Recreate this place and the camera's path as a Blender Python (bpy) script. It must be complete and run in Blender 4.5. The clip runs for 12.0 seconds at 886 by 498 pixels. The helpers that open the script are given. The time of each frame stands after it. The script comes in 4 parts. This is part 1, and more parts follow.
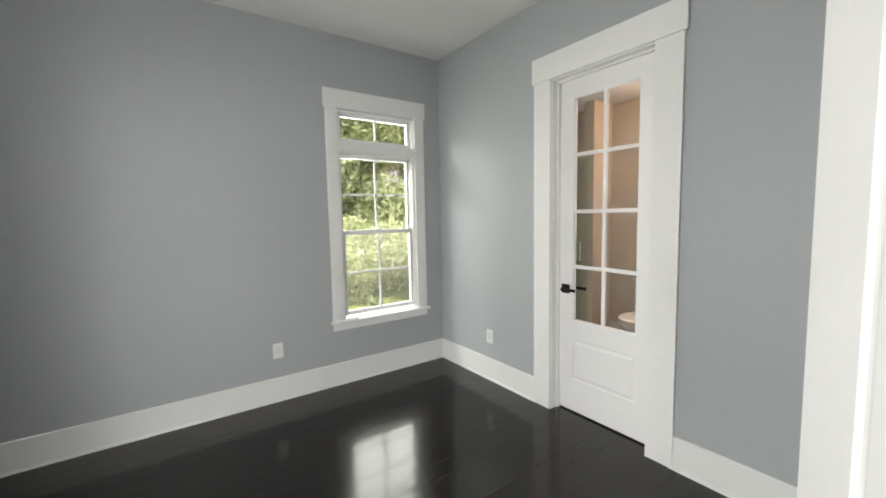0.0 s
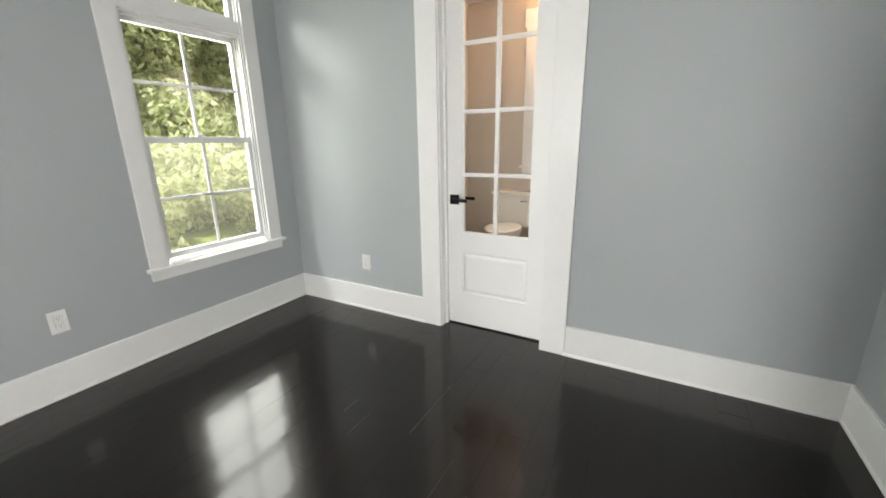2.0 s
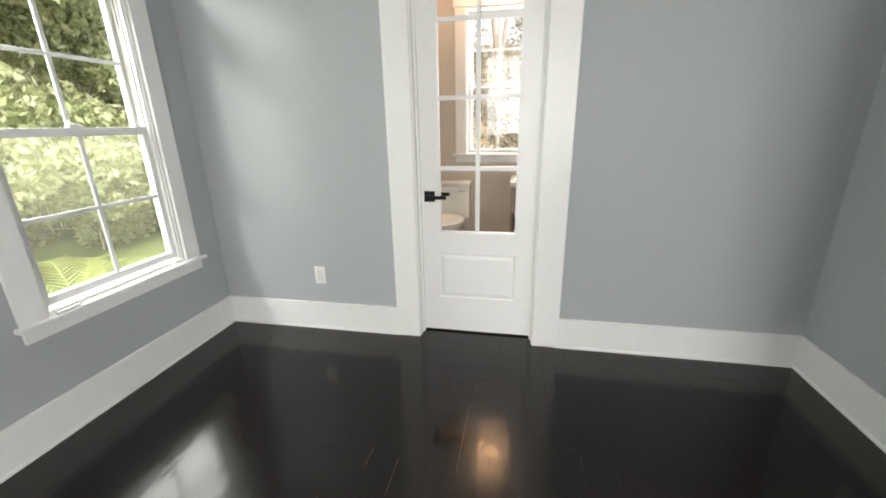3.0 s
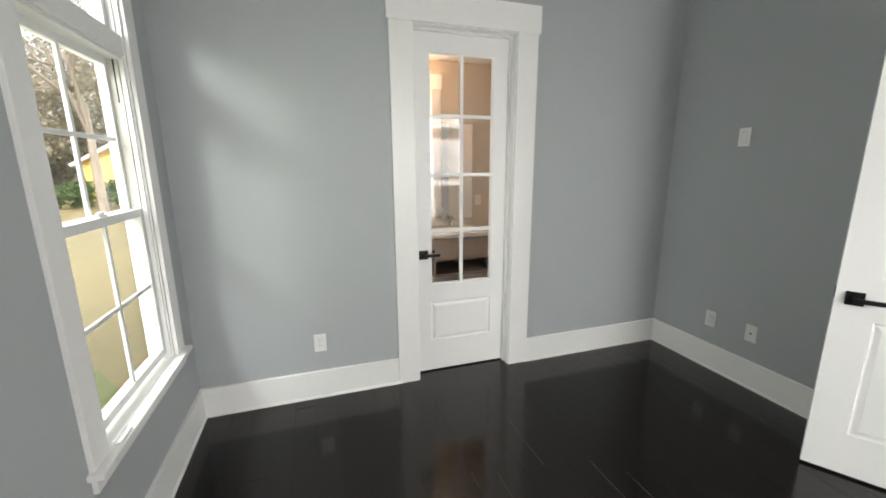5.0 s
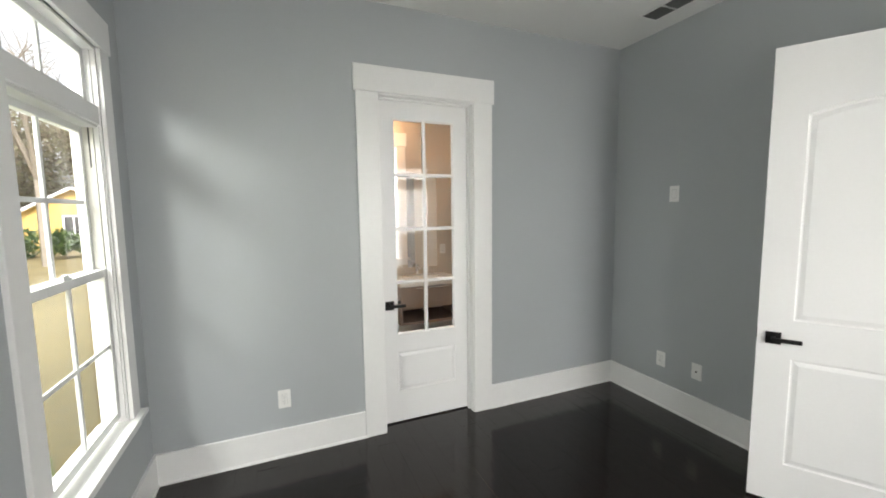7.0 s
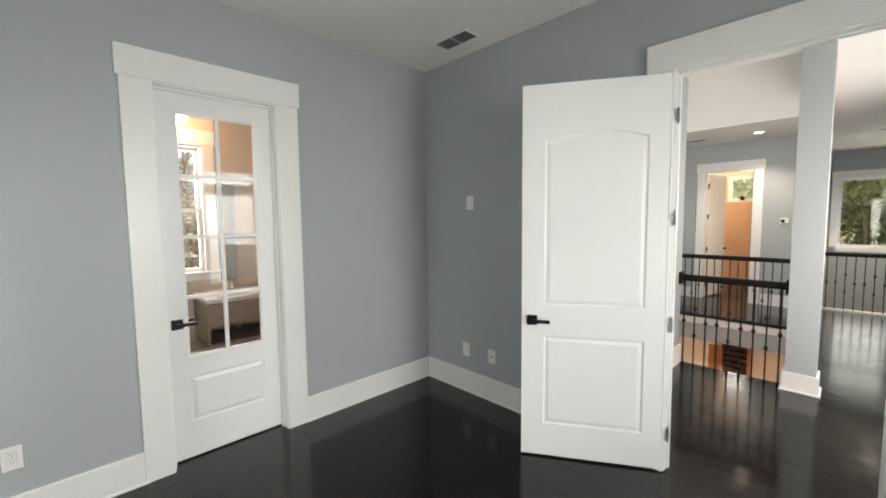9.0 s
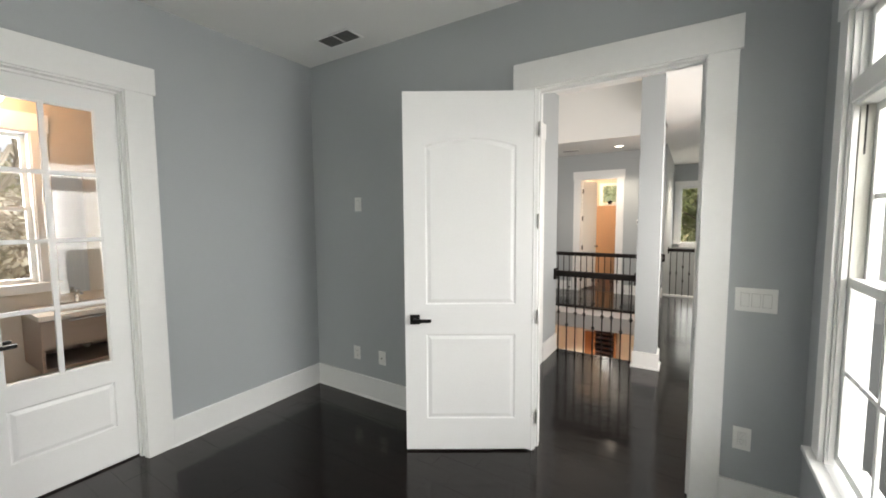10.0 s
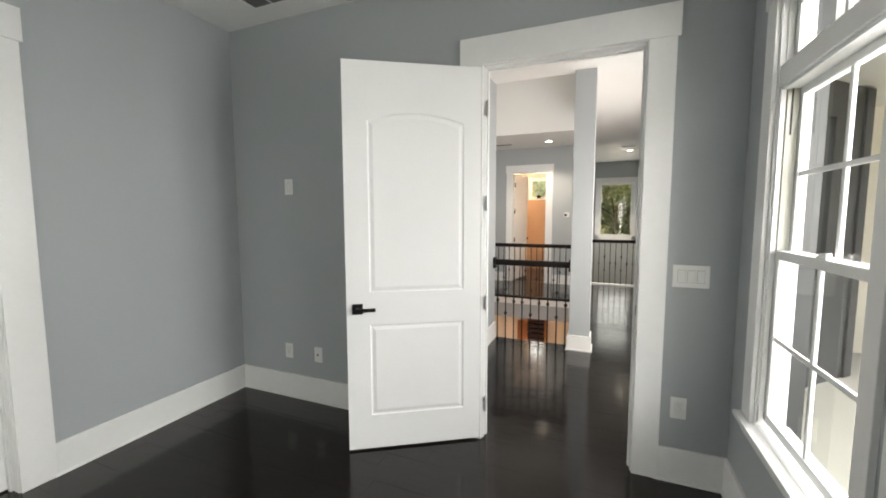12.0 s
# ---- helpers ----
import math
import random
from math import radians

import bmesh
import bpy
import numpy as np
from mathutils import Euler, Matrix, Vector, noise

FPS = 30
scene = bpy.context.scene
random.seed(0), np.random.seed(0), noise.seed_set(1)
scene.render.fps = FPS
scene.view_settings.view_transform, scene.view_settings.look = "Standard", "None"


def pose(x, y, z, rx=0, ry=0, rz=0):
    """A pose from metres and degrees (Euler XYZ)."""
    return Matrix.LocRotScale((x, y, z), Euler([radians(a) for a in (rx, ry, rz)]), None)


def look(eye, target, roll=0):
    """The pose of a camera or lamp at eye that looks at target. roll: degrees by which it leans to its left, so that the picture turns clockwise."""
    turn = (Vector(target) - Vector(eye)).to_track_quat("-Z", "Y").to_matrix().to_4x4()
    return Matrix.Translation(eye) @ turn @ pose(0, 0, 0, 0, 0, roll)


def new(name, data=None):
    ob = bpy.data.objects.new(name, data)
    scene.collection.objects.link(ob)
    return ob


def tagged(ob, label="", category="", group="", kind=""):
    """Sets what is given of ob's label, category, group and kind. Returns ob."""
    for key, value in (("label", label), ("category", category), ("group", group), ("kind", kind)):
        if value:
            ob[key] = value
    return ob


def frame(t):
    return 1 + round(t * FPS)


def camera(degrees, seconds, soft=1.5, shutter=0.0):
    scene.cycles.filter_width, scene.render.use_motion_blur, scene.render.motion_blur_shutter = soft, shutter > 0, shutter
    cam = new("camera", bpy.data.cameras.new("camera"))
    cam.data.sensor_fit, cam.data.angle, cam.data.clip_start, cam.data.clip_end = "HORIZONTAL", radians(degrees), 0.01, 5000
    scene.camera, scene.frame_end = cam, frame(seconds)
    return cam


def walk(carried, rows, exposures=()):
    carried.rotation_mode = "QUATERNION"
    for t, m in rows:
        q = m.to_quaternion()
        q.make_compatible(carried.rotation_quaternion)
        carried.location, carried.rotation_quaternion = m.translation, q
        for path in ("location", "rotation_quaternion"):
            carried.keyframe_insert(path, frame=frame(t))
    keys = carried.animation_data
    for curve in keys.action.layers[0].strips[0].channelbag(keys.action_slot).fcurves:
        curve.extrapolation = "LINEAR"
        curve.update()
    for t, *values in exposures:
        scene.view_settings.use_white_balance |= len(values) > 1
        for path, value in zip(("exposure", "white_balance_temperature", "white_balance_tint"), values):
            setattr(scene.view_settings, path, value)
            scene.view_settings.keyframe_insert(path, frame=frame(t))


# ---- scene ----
cam = camera(97.2, 12.0, soft=1.8)
EXPOSURES = ((0.0, 0.5), (1.0, 0.5), (2.0, 0.62), (3.0, 0.57), (5.0, 0.4), (6.5, 0.42), (8.5, 0.36), (12.0, 0.4))
PATH = [
    (0, (0.116, 0.048, 1.492), (1.263, 1.678, 1.324), -1.1),
    (0.5, (0.156, 0.066, 1.42), (1.418, 1.587, 1.113), -1.0),
    (1, (0.191, 0.169, 1.365), (1.588, 1.54, 0.953), -1.1),
    (1.5, (0.176, 0.348, 1.338), (1.722, 1.521, 0.854), -0.8),
    (2, (0.124, 0.637, 1.318), (1.807, 1.58, 0.791), -0.9),
    (2.5, (0.17, 0.965, 1.322), (1.954, 1.65, 0.733), -1.5),
    (3, (0.163, 1.336, 1.362), (2.031, 1.706, 0.754), -1.1),
    (5, (-0.165, 2.601, 1.572), (1.696, 2.0, 1.155), -0.4),
    (5.5, (-0.195, 2.746, 1.615), (1.658, 2.069, 1.283), -0.5),
    (6, (-0.219, 2.724, 1.63), (1.64, 2.036, 1.358), -0.6),
    (6.5, (-0.248, 2.677, 1.641), (1.61, 1.974, 1.415), -0.6),
    (8.5, (-0.451, 2.432, 1.622), (1.136, 1.224, 1.468), -0.7),
    (9, (-0.503, 2.379, 1.608), (0.929, 0.991, 1.456), -0.6),
    (9.5, (-0.571, 2.329, 1.628), (0.685, 0.78, 1.469), -0.5),
    (10, (-0.648, 2.29, 1.621), (0.421, 0.607, 1.466), -0.4),
    (10.5, (-0.711, 2.258, 1.621), (0.176, 0.473, 1.465), -0.4),
    (11, (-0.73, 2.248, 1.607), (-0.003, 0.392, 1.451), -0.3),
    (11.5, (-0.671, 2.231, 1.577), (-0.012, 0.35, 1.415), -0.2),
    (12, (-0.494, 2.21, 1.528), (0.263, 0.367, 1.353), -0.1),
]
walk(cam, [(t, look(eye, target, roll)) for t, eye, target, roll in PATH], exposures=EXPOSURES)

# ---- world, sun and the sky's light in the openings ----
world = bpy.data.worlds.new("sky")
scene.world = world
world.use_nodes = True
_nt = world.node_tree
_sky = _nt.nodes.new("ShaderNodeTexSky")
_sky.sky_type, _sky.sun_disc = "NISHITA", False
_sky.sun_elevation, _sky.sun_rotation = radians(43), radians(249)
_sky.air_density, _sky.dust_density, _sky.ozone_density = 0.9, 6.0, 0.5
_bg = _nt.nodes["Background"]
_bg.inputs["Strength"].default_value = 0.17
# thin white cloud takes most of the blue
_pale = _nt.nodes.new("ShaderNodeHueSaturation")
_pale.inputs["Saturation"].default_value = 0.14
_pale.inputs["Value"].default_value = 1.8
_nt.links.new(_sky.outputs[0], _pale.inputs["Color"])
_nt.links.new(_pale.outputs[0], _bg.inputs["Color"])

sun = new("sun", bpy.data.lights.new("sun", "SUN"))
sun.data.energy, sun.data.angle, sun.data.color = 2.6, radians(15), (1.0, 0.97, 0.92)
# shines from the west-south-west, over the porch
sun.matrix_world = look((-9, -3.5, 9), (0, 0, 0))


def sky_panel(name, eye, target, width, height, power, color=(1.0, 0.99, 0.945)):
    """Area lamp standing in for the sky's light at a seen or added opening."""
    lamp = new(name, bpy.data.lights.new(name, "AREA"))
    lamp.data.shape, lamp.data.size, lamp.data.size_y = "RECTANGLE", width, height
    lamp.data.energy, lamp.data.color = power, color
    lamp.matrix_world = look(eye, target)
    return lamp


# room edges: inner faces of the walls
W, E, S, N, H = -1.16, 2.442, -0.258, 3.385, 3.047

sky_panel("sky_at_north_window", (1.95, N + 0.95, 2.45), (1.6, 0, 1.0), 2.0, 2.2, 108, (0.985, 1.0, 0.915))
sky_panel("sky_past_the_porch", (-0.6, N + 1.6, 3.3), (1.8, N, 1.5), 0.7, 0.7, 60, (0.98, 1.0, 0.93))
sky_panel("sky_at_porch", (-2.75, 1.0, 1.9), (-1.75, 1.12, 1.75), 3.0, 1.5, 165, (1.0, 0.985, 0.945))
# added lamp below the porch roof, brightens the north wall through the glazed door
sky_panel("fill_past_outside_door", (W - 0.75, 0.85, 1.45), (W + 0.5, 2.7, 1.4), 1.0, 1.8, 54, (1.0, 0.985, 0.945))
sky_panel("sky_under_porch_roof", (-3.1, -0.85, 2.05), (-2.68, 0.05, 1.85), 1.2, 1.2, 34)
sky_panel("sky_in_bath_window", (4.41 + 0.3, 1.58, 1.75), (2, 1.58, 1.4), 0.8, 1.4, 32)
sky_panel("sky_in_far_window", (-0.81, -10.6, 1.66), (-0.81, 0, 1.2), 0.9, 1.5, 7)
sky_panel("sky_in_warm_room", (1.12, -9.2, 2.24), (1.12, 0, 1.0), 0.56, 0.46, 10)
# unseen openings, added to brighten the stairwell, the corridor and the hall
sky_panel("sky_in_stair_opening", (3.06, -3.8, 2.6), (0, -4.8, 1.4), 1.8, 2.2, 32, (1.0, 0.94, 0.87))
sky_panel("fill_beside_corridor", (-1.42, -3.4, 1.6), (2, -3.4, 1.2), 2.2, 1.7, 50, (1.0, 0.93, 0.85))
sky_panel("fill_beside_hall", (-1.42, -1.35, 1.3), (0.1, -2.5, 1.2), 0.8, 1.8, 58, (1.0, 0.93, 0.85))


# ---- materials ----
def material(name, color, rough=0.5, metal=0.0, grain=40.0, vary=0.06, bump=0.02, stain=2.0, coat=0.0, spec=0.5):
    """Paint-like surface: base colour varied at two scales, with a fine relief."""
    m = bpy.data.materials.new(name)
    m.use_nodes = True
    nt = m.node_tree
    b = nt.nodes["Principled BSDF"]
    b.inputs["Roughness"].default_value, b.inputs["Metallic"].default_value = rough, metal
    b.inputs["Coat Weight"].default_value = coat
    b.inputs["Specular IOR Level"].default_value = spec
    tc = nt.nodes.new("ShaderNodeTexCoord")
    n1 = nt.nodes.new("ShaderNodeTexNoise")
    n1.inputs["Scale"].default_value, n1.inputs["Detail"].default_value = grain, 4
    n2 = nt.nodes.new("ShaderNodeTexNoise")
    n2.inputs["Scale"].default_value, n2.inputs["Detail"].default_value = stain, 3
    nt.links.new(tc.outputs["Object"], n1.inputs["Vector"])
    nt.links.new(tc.outputs["Object"], n2.inputs["Vector"])
    add = nt.nodes.new("ShaderNodeMath")
    add.operation = "ADD"
    nt.links.new(n1.outputs["Fac"], add.inputs[0])
    nt.links.new(n2.outputs["Fac"], add.inputs[1])
    ramp = nt.nodes.new("ShaderNodeMapRange")
    ramp.inputs["From Min"].default_value, ramp.inputs["From Max"].default_value = 0.6, 1.4
    ramp.inputs["To Min"].default_value, ramp.inputs["To Max"].default_value = 1 - vary, 1 + vary
    nt.links.new(add.outputs[0], ramp.inputs["Value"])
    mul = nt.nodes.new("ShaderNodeMix")
    mul.data_type, mul.blend_type = "RGBA", "MULTIPLY"
    mul.inputs["Factor"].default_value = 1.0
    mul.inputs["A"].default_value = (*color, 1)
    nt.links.new(ramp.outputs[0], mul.inputs["B"])
    nt.links.new(mul.outputs["Result"], b.inputs["Base Color"])
    if bump:
        bp = nt.nodes.new("ShaderNodeBump")
        bp.inputs["Strength"].default_value, bp.inputs["Distance"].default_value = bump, 0.01
        nt.links.new(n1.outputs["Fac"], bp.inputs["Height"])
        nt.links.new(bp.outputs[0], b.inputs["Normal"])
    return m


def glass_material(name, tint=(1, 1, 1), haze=0.0, gloss=True):
    """Thin clear pane: straight-through light and a Fresnel gloss; haze mixes in a translucent veil."""
    m = bpy.data.materials.new(name)
    m.use_nodes = True
    nt = m.node_tree
    nt.nodes.clear()
    out = nt.nodes.new("ShaderNodeOutputMaterial")
    t = nt.nodes.new("ShaderNodeBsdfTransparent")
    t.inputs["Color"].default_value = (*tint, 1)
    g = nt.nodes.new("ShaderNodeBsdfGlossy")
    g.inputs["Roughness"].default_value = 0.0
    fr = nt.nodes.new("ShaderNodeFresnel")
    fr.inputs["IOR"].default_value = 1.5
    mix = nt.nodes.new("ShaderNodeMixShader")
    if haze or not gloss:
        mix.inputs[0].default_value = 0.0
    else:
        nt.links.new(fr.outputs[0], mix.inputs[0])
    nt.links.new(t.outputs[0], mix.inputs[1])
    nt.links.new(g.outputs[0], mix.inputs[2])
    last = mix
    if haze:
        d = nt.nodes.new("ShaderNodeBsdfTranslucent")
        d.inputs["Color"].default_value = (0.62, 0.6, 0.5, 1)
        m2 = nt.nodes.new("ShaderNodeMixShader")
        m2.inputs[0].default_value = haze
        nt.links.new(mix.outputs[0], m2.inputs[1])
        nt.links.new(d.outputs[0], m2.inputs[2])
        last = m2
    nt.links.new(last.outputs[0], out.inputs["Surface"])
    return m


def wood_material(name, light, dark, rough, scale=1.0, random_amount=0.3, coat=0.0, bump=0.1, rough_var=0.06, wave=0.0, spec=0.5):
    """Boards with long grain along their own x axis, each board a little different."""
    m = bpy.data.materials.new(name)
    m.use_nodes = True
    nt = m.node_tree
    b = nt.nodes["Principled BSDF"]
    b.inputs["Coat Weight"].default_value = coat
    b.inputs["Coat Roughness"].default_value = 0.09
    b.inputs["Specular IOR Level"].default_value = spec
    tc = nt.nodes.new("ShaderNodeTexCoord")
    info = nt.nodes.new("ShaderNodeObjectInfo")
    geo = nt.nodes.new("ShaderNodeNewGeometry")
    rnd = nt.nodes.new("ShaderNodeMath")
    rnd.operation = "ADD"
    nt.links.new(info.outputs["Random"], rnd.inputs[0])
    nt.links.new(geo.outputs["Random Per Island"], rnd.inputs[1])
    shift = nt.nodes.new("ShaderNodeVectorMath")
    shift.operation = "MULTIPLY_ADD"
    shift.inputs[1].default_value = (1.5 * scale, 22 * scale, 22 * scale)
    comb = nt.nodes.new("ShaderNodeCombineXYZ")
    k = nt.nodes.new("ShaderNodeMath")
    k.operation = "MULTIPLY"
    k.inputs[1].default_value = 37.0
    nt.links.new(rnd.outputs[0], k.inputs[0])
    for i in range(3):
        nt.links.new(k.outputs[0], comb.inputs[i])
    nt.links.new(geo.outputs["Position"], shift.inputs[0])
    nt.links.new(comb.outputs[0], shift.inputs[2])
    n = nt.nodes.new("ShaderNodeTexNoise")
    n.inputs["Scale"].default_value, n.inputs["Detail"].default_value = 1.6, 6
    n.inputs["Distortion"].default_value = 0.6
    nt.links.new(shift.outputs[0], n.inputs["Vector"])
    big = nt.nodes.new("ShaderNodeTexNoise")
    big.inputs["Scale"].default_value, big.inputs["Detail"].default_value = 1.3, 2
    nt.links.new(geo.outputs["Position"], big.inputs["Vector"])
    mix = nt.nodes.new("ShaderNodeMix")
    mix.data_type = "RGBA"
    mix.inputs["A"].default_value, mix.inputs["B"].default_value = (*dark, 1), (*light, 1)
    nt.links.new(n.outputs["Fac"], mix.inputs["Factor"])
    hsv = nt.nodes.new("ShaderNodeHueSaturation")
    v = nt.nodes.new("ShaderNodeMapRange")
    v.inputs["From Max"].default_value = 2.0
    v.inputs["To Min"].default_value, v.inputs["To Max"].default_value = 1 - random_amount, 1 + random_amount
    nt.links.new(rnd.outputs[0], v.inputs["Value"])
    nt.links.new(v.outputs[0], hsv.inputs["Value"])
    nt.links.new(mix.outputs["Result"], hsv.inputs["Color"])
    nt.links.new(hsv.outputs[0], b.inputs["Base Color"])
    r = nt.nodes.new("ShaderNodeMapRange")
    r.inputs["From Min"].default_value, r.inputs["From Max"].default_value = 0.3, 0.7
    r.inputs["To Min"].default_value, r.inputs["To Max"].default_value = rough - rough_var, rough + rough_var
    nt.links.new(big.outputs["Fac"], r.inputs["Value"])
    nt.links.new(r.outputs[0], b.inputs["Roughness"])
    bp = nt.nodes.new("ShaderNodeBump")
    bp.inputs["Strength"].default_value, bp.inputs["Distance"].default_value = bump, 0.004
    nt.links.new(n.outputs["Fac"], bp.inputs["Height"])
    last = bp
    if wave:
        # shallow hand-scraped hollows, longer along the board
        stretch = nt.nodes.new("ShaderNodeVectorMath")
        stretch.operation = "MULTIPLY"
        stretch.inputs[1].default_value = (5.0, 13.0, 1.0)
        hollow = nt.nodes.new("ShaderNodeTexNoise")
        hollow.inputs["Scale"].default_value, hollow.inputs["Detail"].default_value = 1.0, 2
        nt.links.new(geo.outputs["Position"], stretch.inputs[0])
        nt.links.new(stretch.outputs[0], hollow.inputs["Vector"])
        last = nt.nodes.new("ShaderNodeBump")
        last.inputs["Strength"].default_value, last.inputs["Distance"].default_value = wave, 0.02
        nt.links.new(hollow.outputs["Fac"], last.inputs["Height"])
        nt.links.new(bp.outputs[0], last.inputs["Normal"])
    nt.links.new(last.outputs[0], b.inputs["Normal"])
    if coat:
        nt.links.new(last.outputs[0], b.inputs["Coat Normal"])
    return m


def lamp_material(name, color, strength):
    m = bpy.data.materials.new(name)
    m.use_nodes = True
    b = m.node_tree.nodes["Principled BSDF"]
    b.inputs["Emission Color"].default_value = (*color, 1)
    b.inputs["Emission Strength"].default_value = strength
    return m


WALL = material("grey_wall_paint", (0.405, 0.428, 0.443), 0.55, grain=140, vary=0.025, bump=0.05, stain=1.2)
CEIL = material("ceiling_paint", (0.78, 0.78, 0.77), 0.8, grain=120, vary=0.02, bump=0.04)
TRIM = material("white_trim_paint", (0.81, 0.81, 0.805), 0.32, grain=30, vary=0.02, bump=0.015)
DOOR = material("white_door_paint", (0.81, 0.81, 0.81), 0.38, grain=60, vary=0.015, bump=0.02)
VINYL = material("white_vinyl", (0.78, 0.79, 0.78), 0.35, grain=20, vary=0.02, bump=0.0)
PLATE = material("white_plastic", (0.80, 0.80, 0.78), 0.3, grain=20, vary=0.01, bump=0.0)
SLOT = material("dark_slot", (0.02, 0.02, 0.02), 0.6, bump=0.0)
BLACK = material("matt_black_metal", (0.005, 0.005, 0.005), 0.42, metal=0.0, spec=0.3, grain=200, vary=0.1, bump=0.02)
IRON = material("black_iron", (0.008, 0.007, 0.007), 0.45, metal=0.0, spec=0.35, grain=90, vary=0.2, bump=0.05)
RUBBER = material("dark_weatherstrip", (0.03, 0.014, 0.012), 0.7, grain=90, vary=0.2, bump=0.05)
CHROME = material("chrome", (0.75, 0.75, 0.75), 0.12, metal=1.0, bump=0.0, vary=0.02)
STEEL = material("brushed_steel", (0.6, 0.59, 0.57), 0.35, metal=1.0, bump=0.0, vary=0.05)
VENTGREY = material("vent_grey", (0.16, 0.16, 0.16), 0.5, grain=50, vary=0.1, bump=0.0)
GLASS = glass_material("clear_glass")
SHOWERGLASS = glass_material("green_tinted_glass", (0.82, 0.93, 0.88), gloss=False)
LINER = material("off_white_vinyl", (0.62, 0.61, 0.56), 0.45, grain=20, vary=0.03, bump=0.0)
SCREEN = glass_material("hazy_insect_screen", haze=0.11)
FLOORWOOD = wood_material("black_stained_oak", (0.010, 0.0062, 0.0052), (0.0038, 0.0025, 0.0022), 0.16, random_amount=0.22, bump=0.03, rough_var=0.05, coat=0.24, wave=0.06, spec=0.32)


# ---- building blocks ----
def bmnew():
    return bmesh.new()


def box(bm, x0, x1, y0, y1, z0, z1, bevel=0.0):
    """A box between two corners, with rounded edges where bevel is given."""
    r = bmesh.ops.create_cube(bm, size=1.0)
    for v in r["verts"]:
        v.co = Vector(((x0 + x1) / 2 + v.co.x * (x1 - x0), (y0 + y1) / 2 + v.co.y * (y1 - y0), (z0 + z1) / 2 + v.co.z * (z1 - z0)))
    if bevel:
        edges = list({e for v in r["verts"] for e in v.link_edges})
        bmesh.ops.bevel(bm, geom=edges, offset=bevel, segments=2, affect="EDGES", profile=0.6)
    return bm


def rod(bm, a, b, r, sides=12, r2=None):
    """A round bar from a to b."""
    a, b = Vector(a), Vector(b)
    d = b - a
    m = Matrix.Translation((a + b) / 2) @ d.to_track_quat("Z", "Y").to_matrix().to_4x4()
    bmesh.ops.create_cone(bm, cap_ends=True, segments=sides, radius1=r, radius2=r if r2 is None else r2, depth=d.length, matrix=m)
    return bm


def sweep(bm, profile, u0, u1):
    """A moulding: a closed (y, z) outline drawn along x from u0 to u1."""
    a = [bm.verts.new((u0, y, z)) for y, z in profile]
    b = [bm.verts.new((u1, y, z)) for y, z in profile]
    n = len(profile)
    for i in range(n):
        bm.faces.new((a[i], a[(i + 1) % n], b[(i + 1) % n], b[i]))
    bm.faces.new(a[::-1])
    bm.faces.new(b)
    bmesh.ops.recalc_face_normals(bm, faces=bm.faces[:])
    return bm


def lathe(bm, outline, sides=20, at=(0, 0, 0)):
    """A turned shape from (radius, height) pairs."""
    rings = []
    for r, z in outline:
        rings.append([bm.verts.new((at[0] + r * math.cos(2 * math.pi * i / sides), at[1] + r * math.sin(2 * math.pi * i / sides), at[2] + z)) for i in range(sides)])
    for p, q in zip(rings, rings[1:]):
        for i in range(sides):
            bm.faces.new((p[i], p[(i + 1) % sides], q[(i + 1) % sides], q[i]))
    bm.faces.new(rings[0][::-1])
    bm.faces.new(rings[-1])
    return bm


def sheet(u0, u1, y, z0, z1):
    """A pane of glass, facing the room."""
    bm = bmnew()
    bm.faces.new([bm.verts.new(c) for c in ((u0, y, z0), (u1, y, z0), (u1, y, z1), (u0, y, z1))])
    return bm


def finish(name, bm, mat, smooth=False):
    me = bpy.data.meshes.new(name)
    if len(bm.faces) > 1:
        bmesh.ops.recalc_face_normals(bm, faces=bm.faces[:])
    if smooth:
        for f in bm.faces:
            f.smooth = True
    bm.to_mesh(me)
    bm.free()
    me.materials.append(mat)
    return me


def part(name, bm, mat, parent, label="", smooth=False, m=None):
    ob = new(name, finish(name, bm, mat, smooth))
    ob.parent = parent
    if m is not None:
        ob.matrix_basis = m
    return tagged(ob, label)


def thing(name, m, label, category, group="", kind=""):
    ob = new(name)
    ob.empty_display_size = 0.1
    ob.matrix_basis = m
    return tagged(ob, label, category, group, kind)


def solid(name, bm, mat, label, category, kind="", group="", m=None, smooth=False):
    ob = new(name, finish(name, bm, mat, smooth))
    if m is not None:
        ob.matrix_basis = m
    return tagged(ob, label, category, group, kind)


# a wall's own frame: x along it to the right as one faces it, y into it, z up
def on_north(x, y=N, z=0.0):
    return pose(x, y, z)


def on_east(y, x=E, z=0.0):
    return pose(x, y, z, 0, 0, -90)


def on_south(x, y=S, z=0.0):
    return pose(x, y, z, 0, 0, 180)


def on_west(y, x=W, z=0.0):
    return pose(x, y, z, 0, 0, 90)


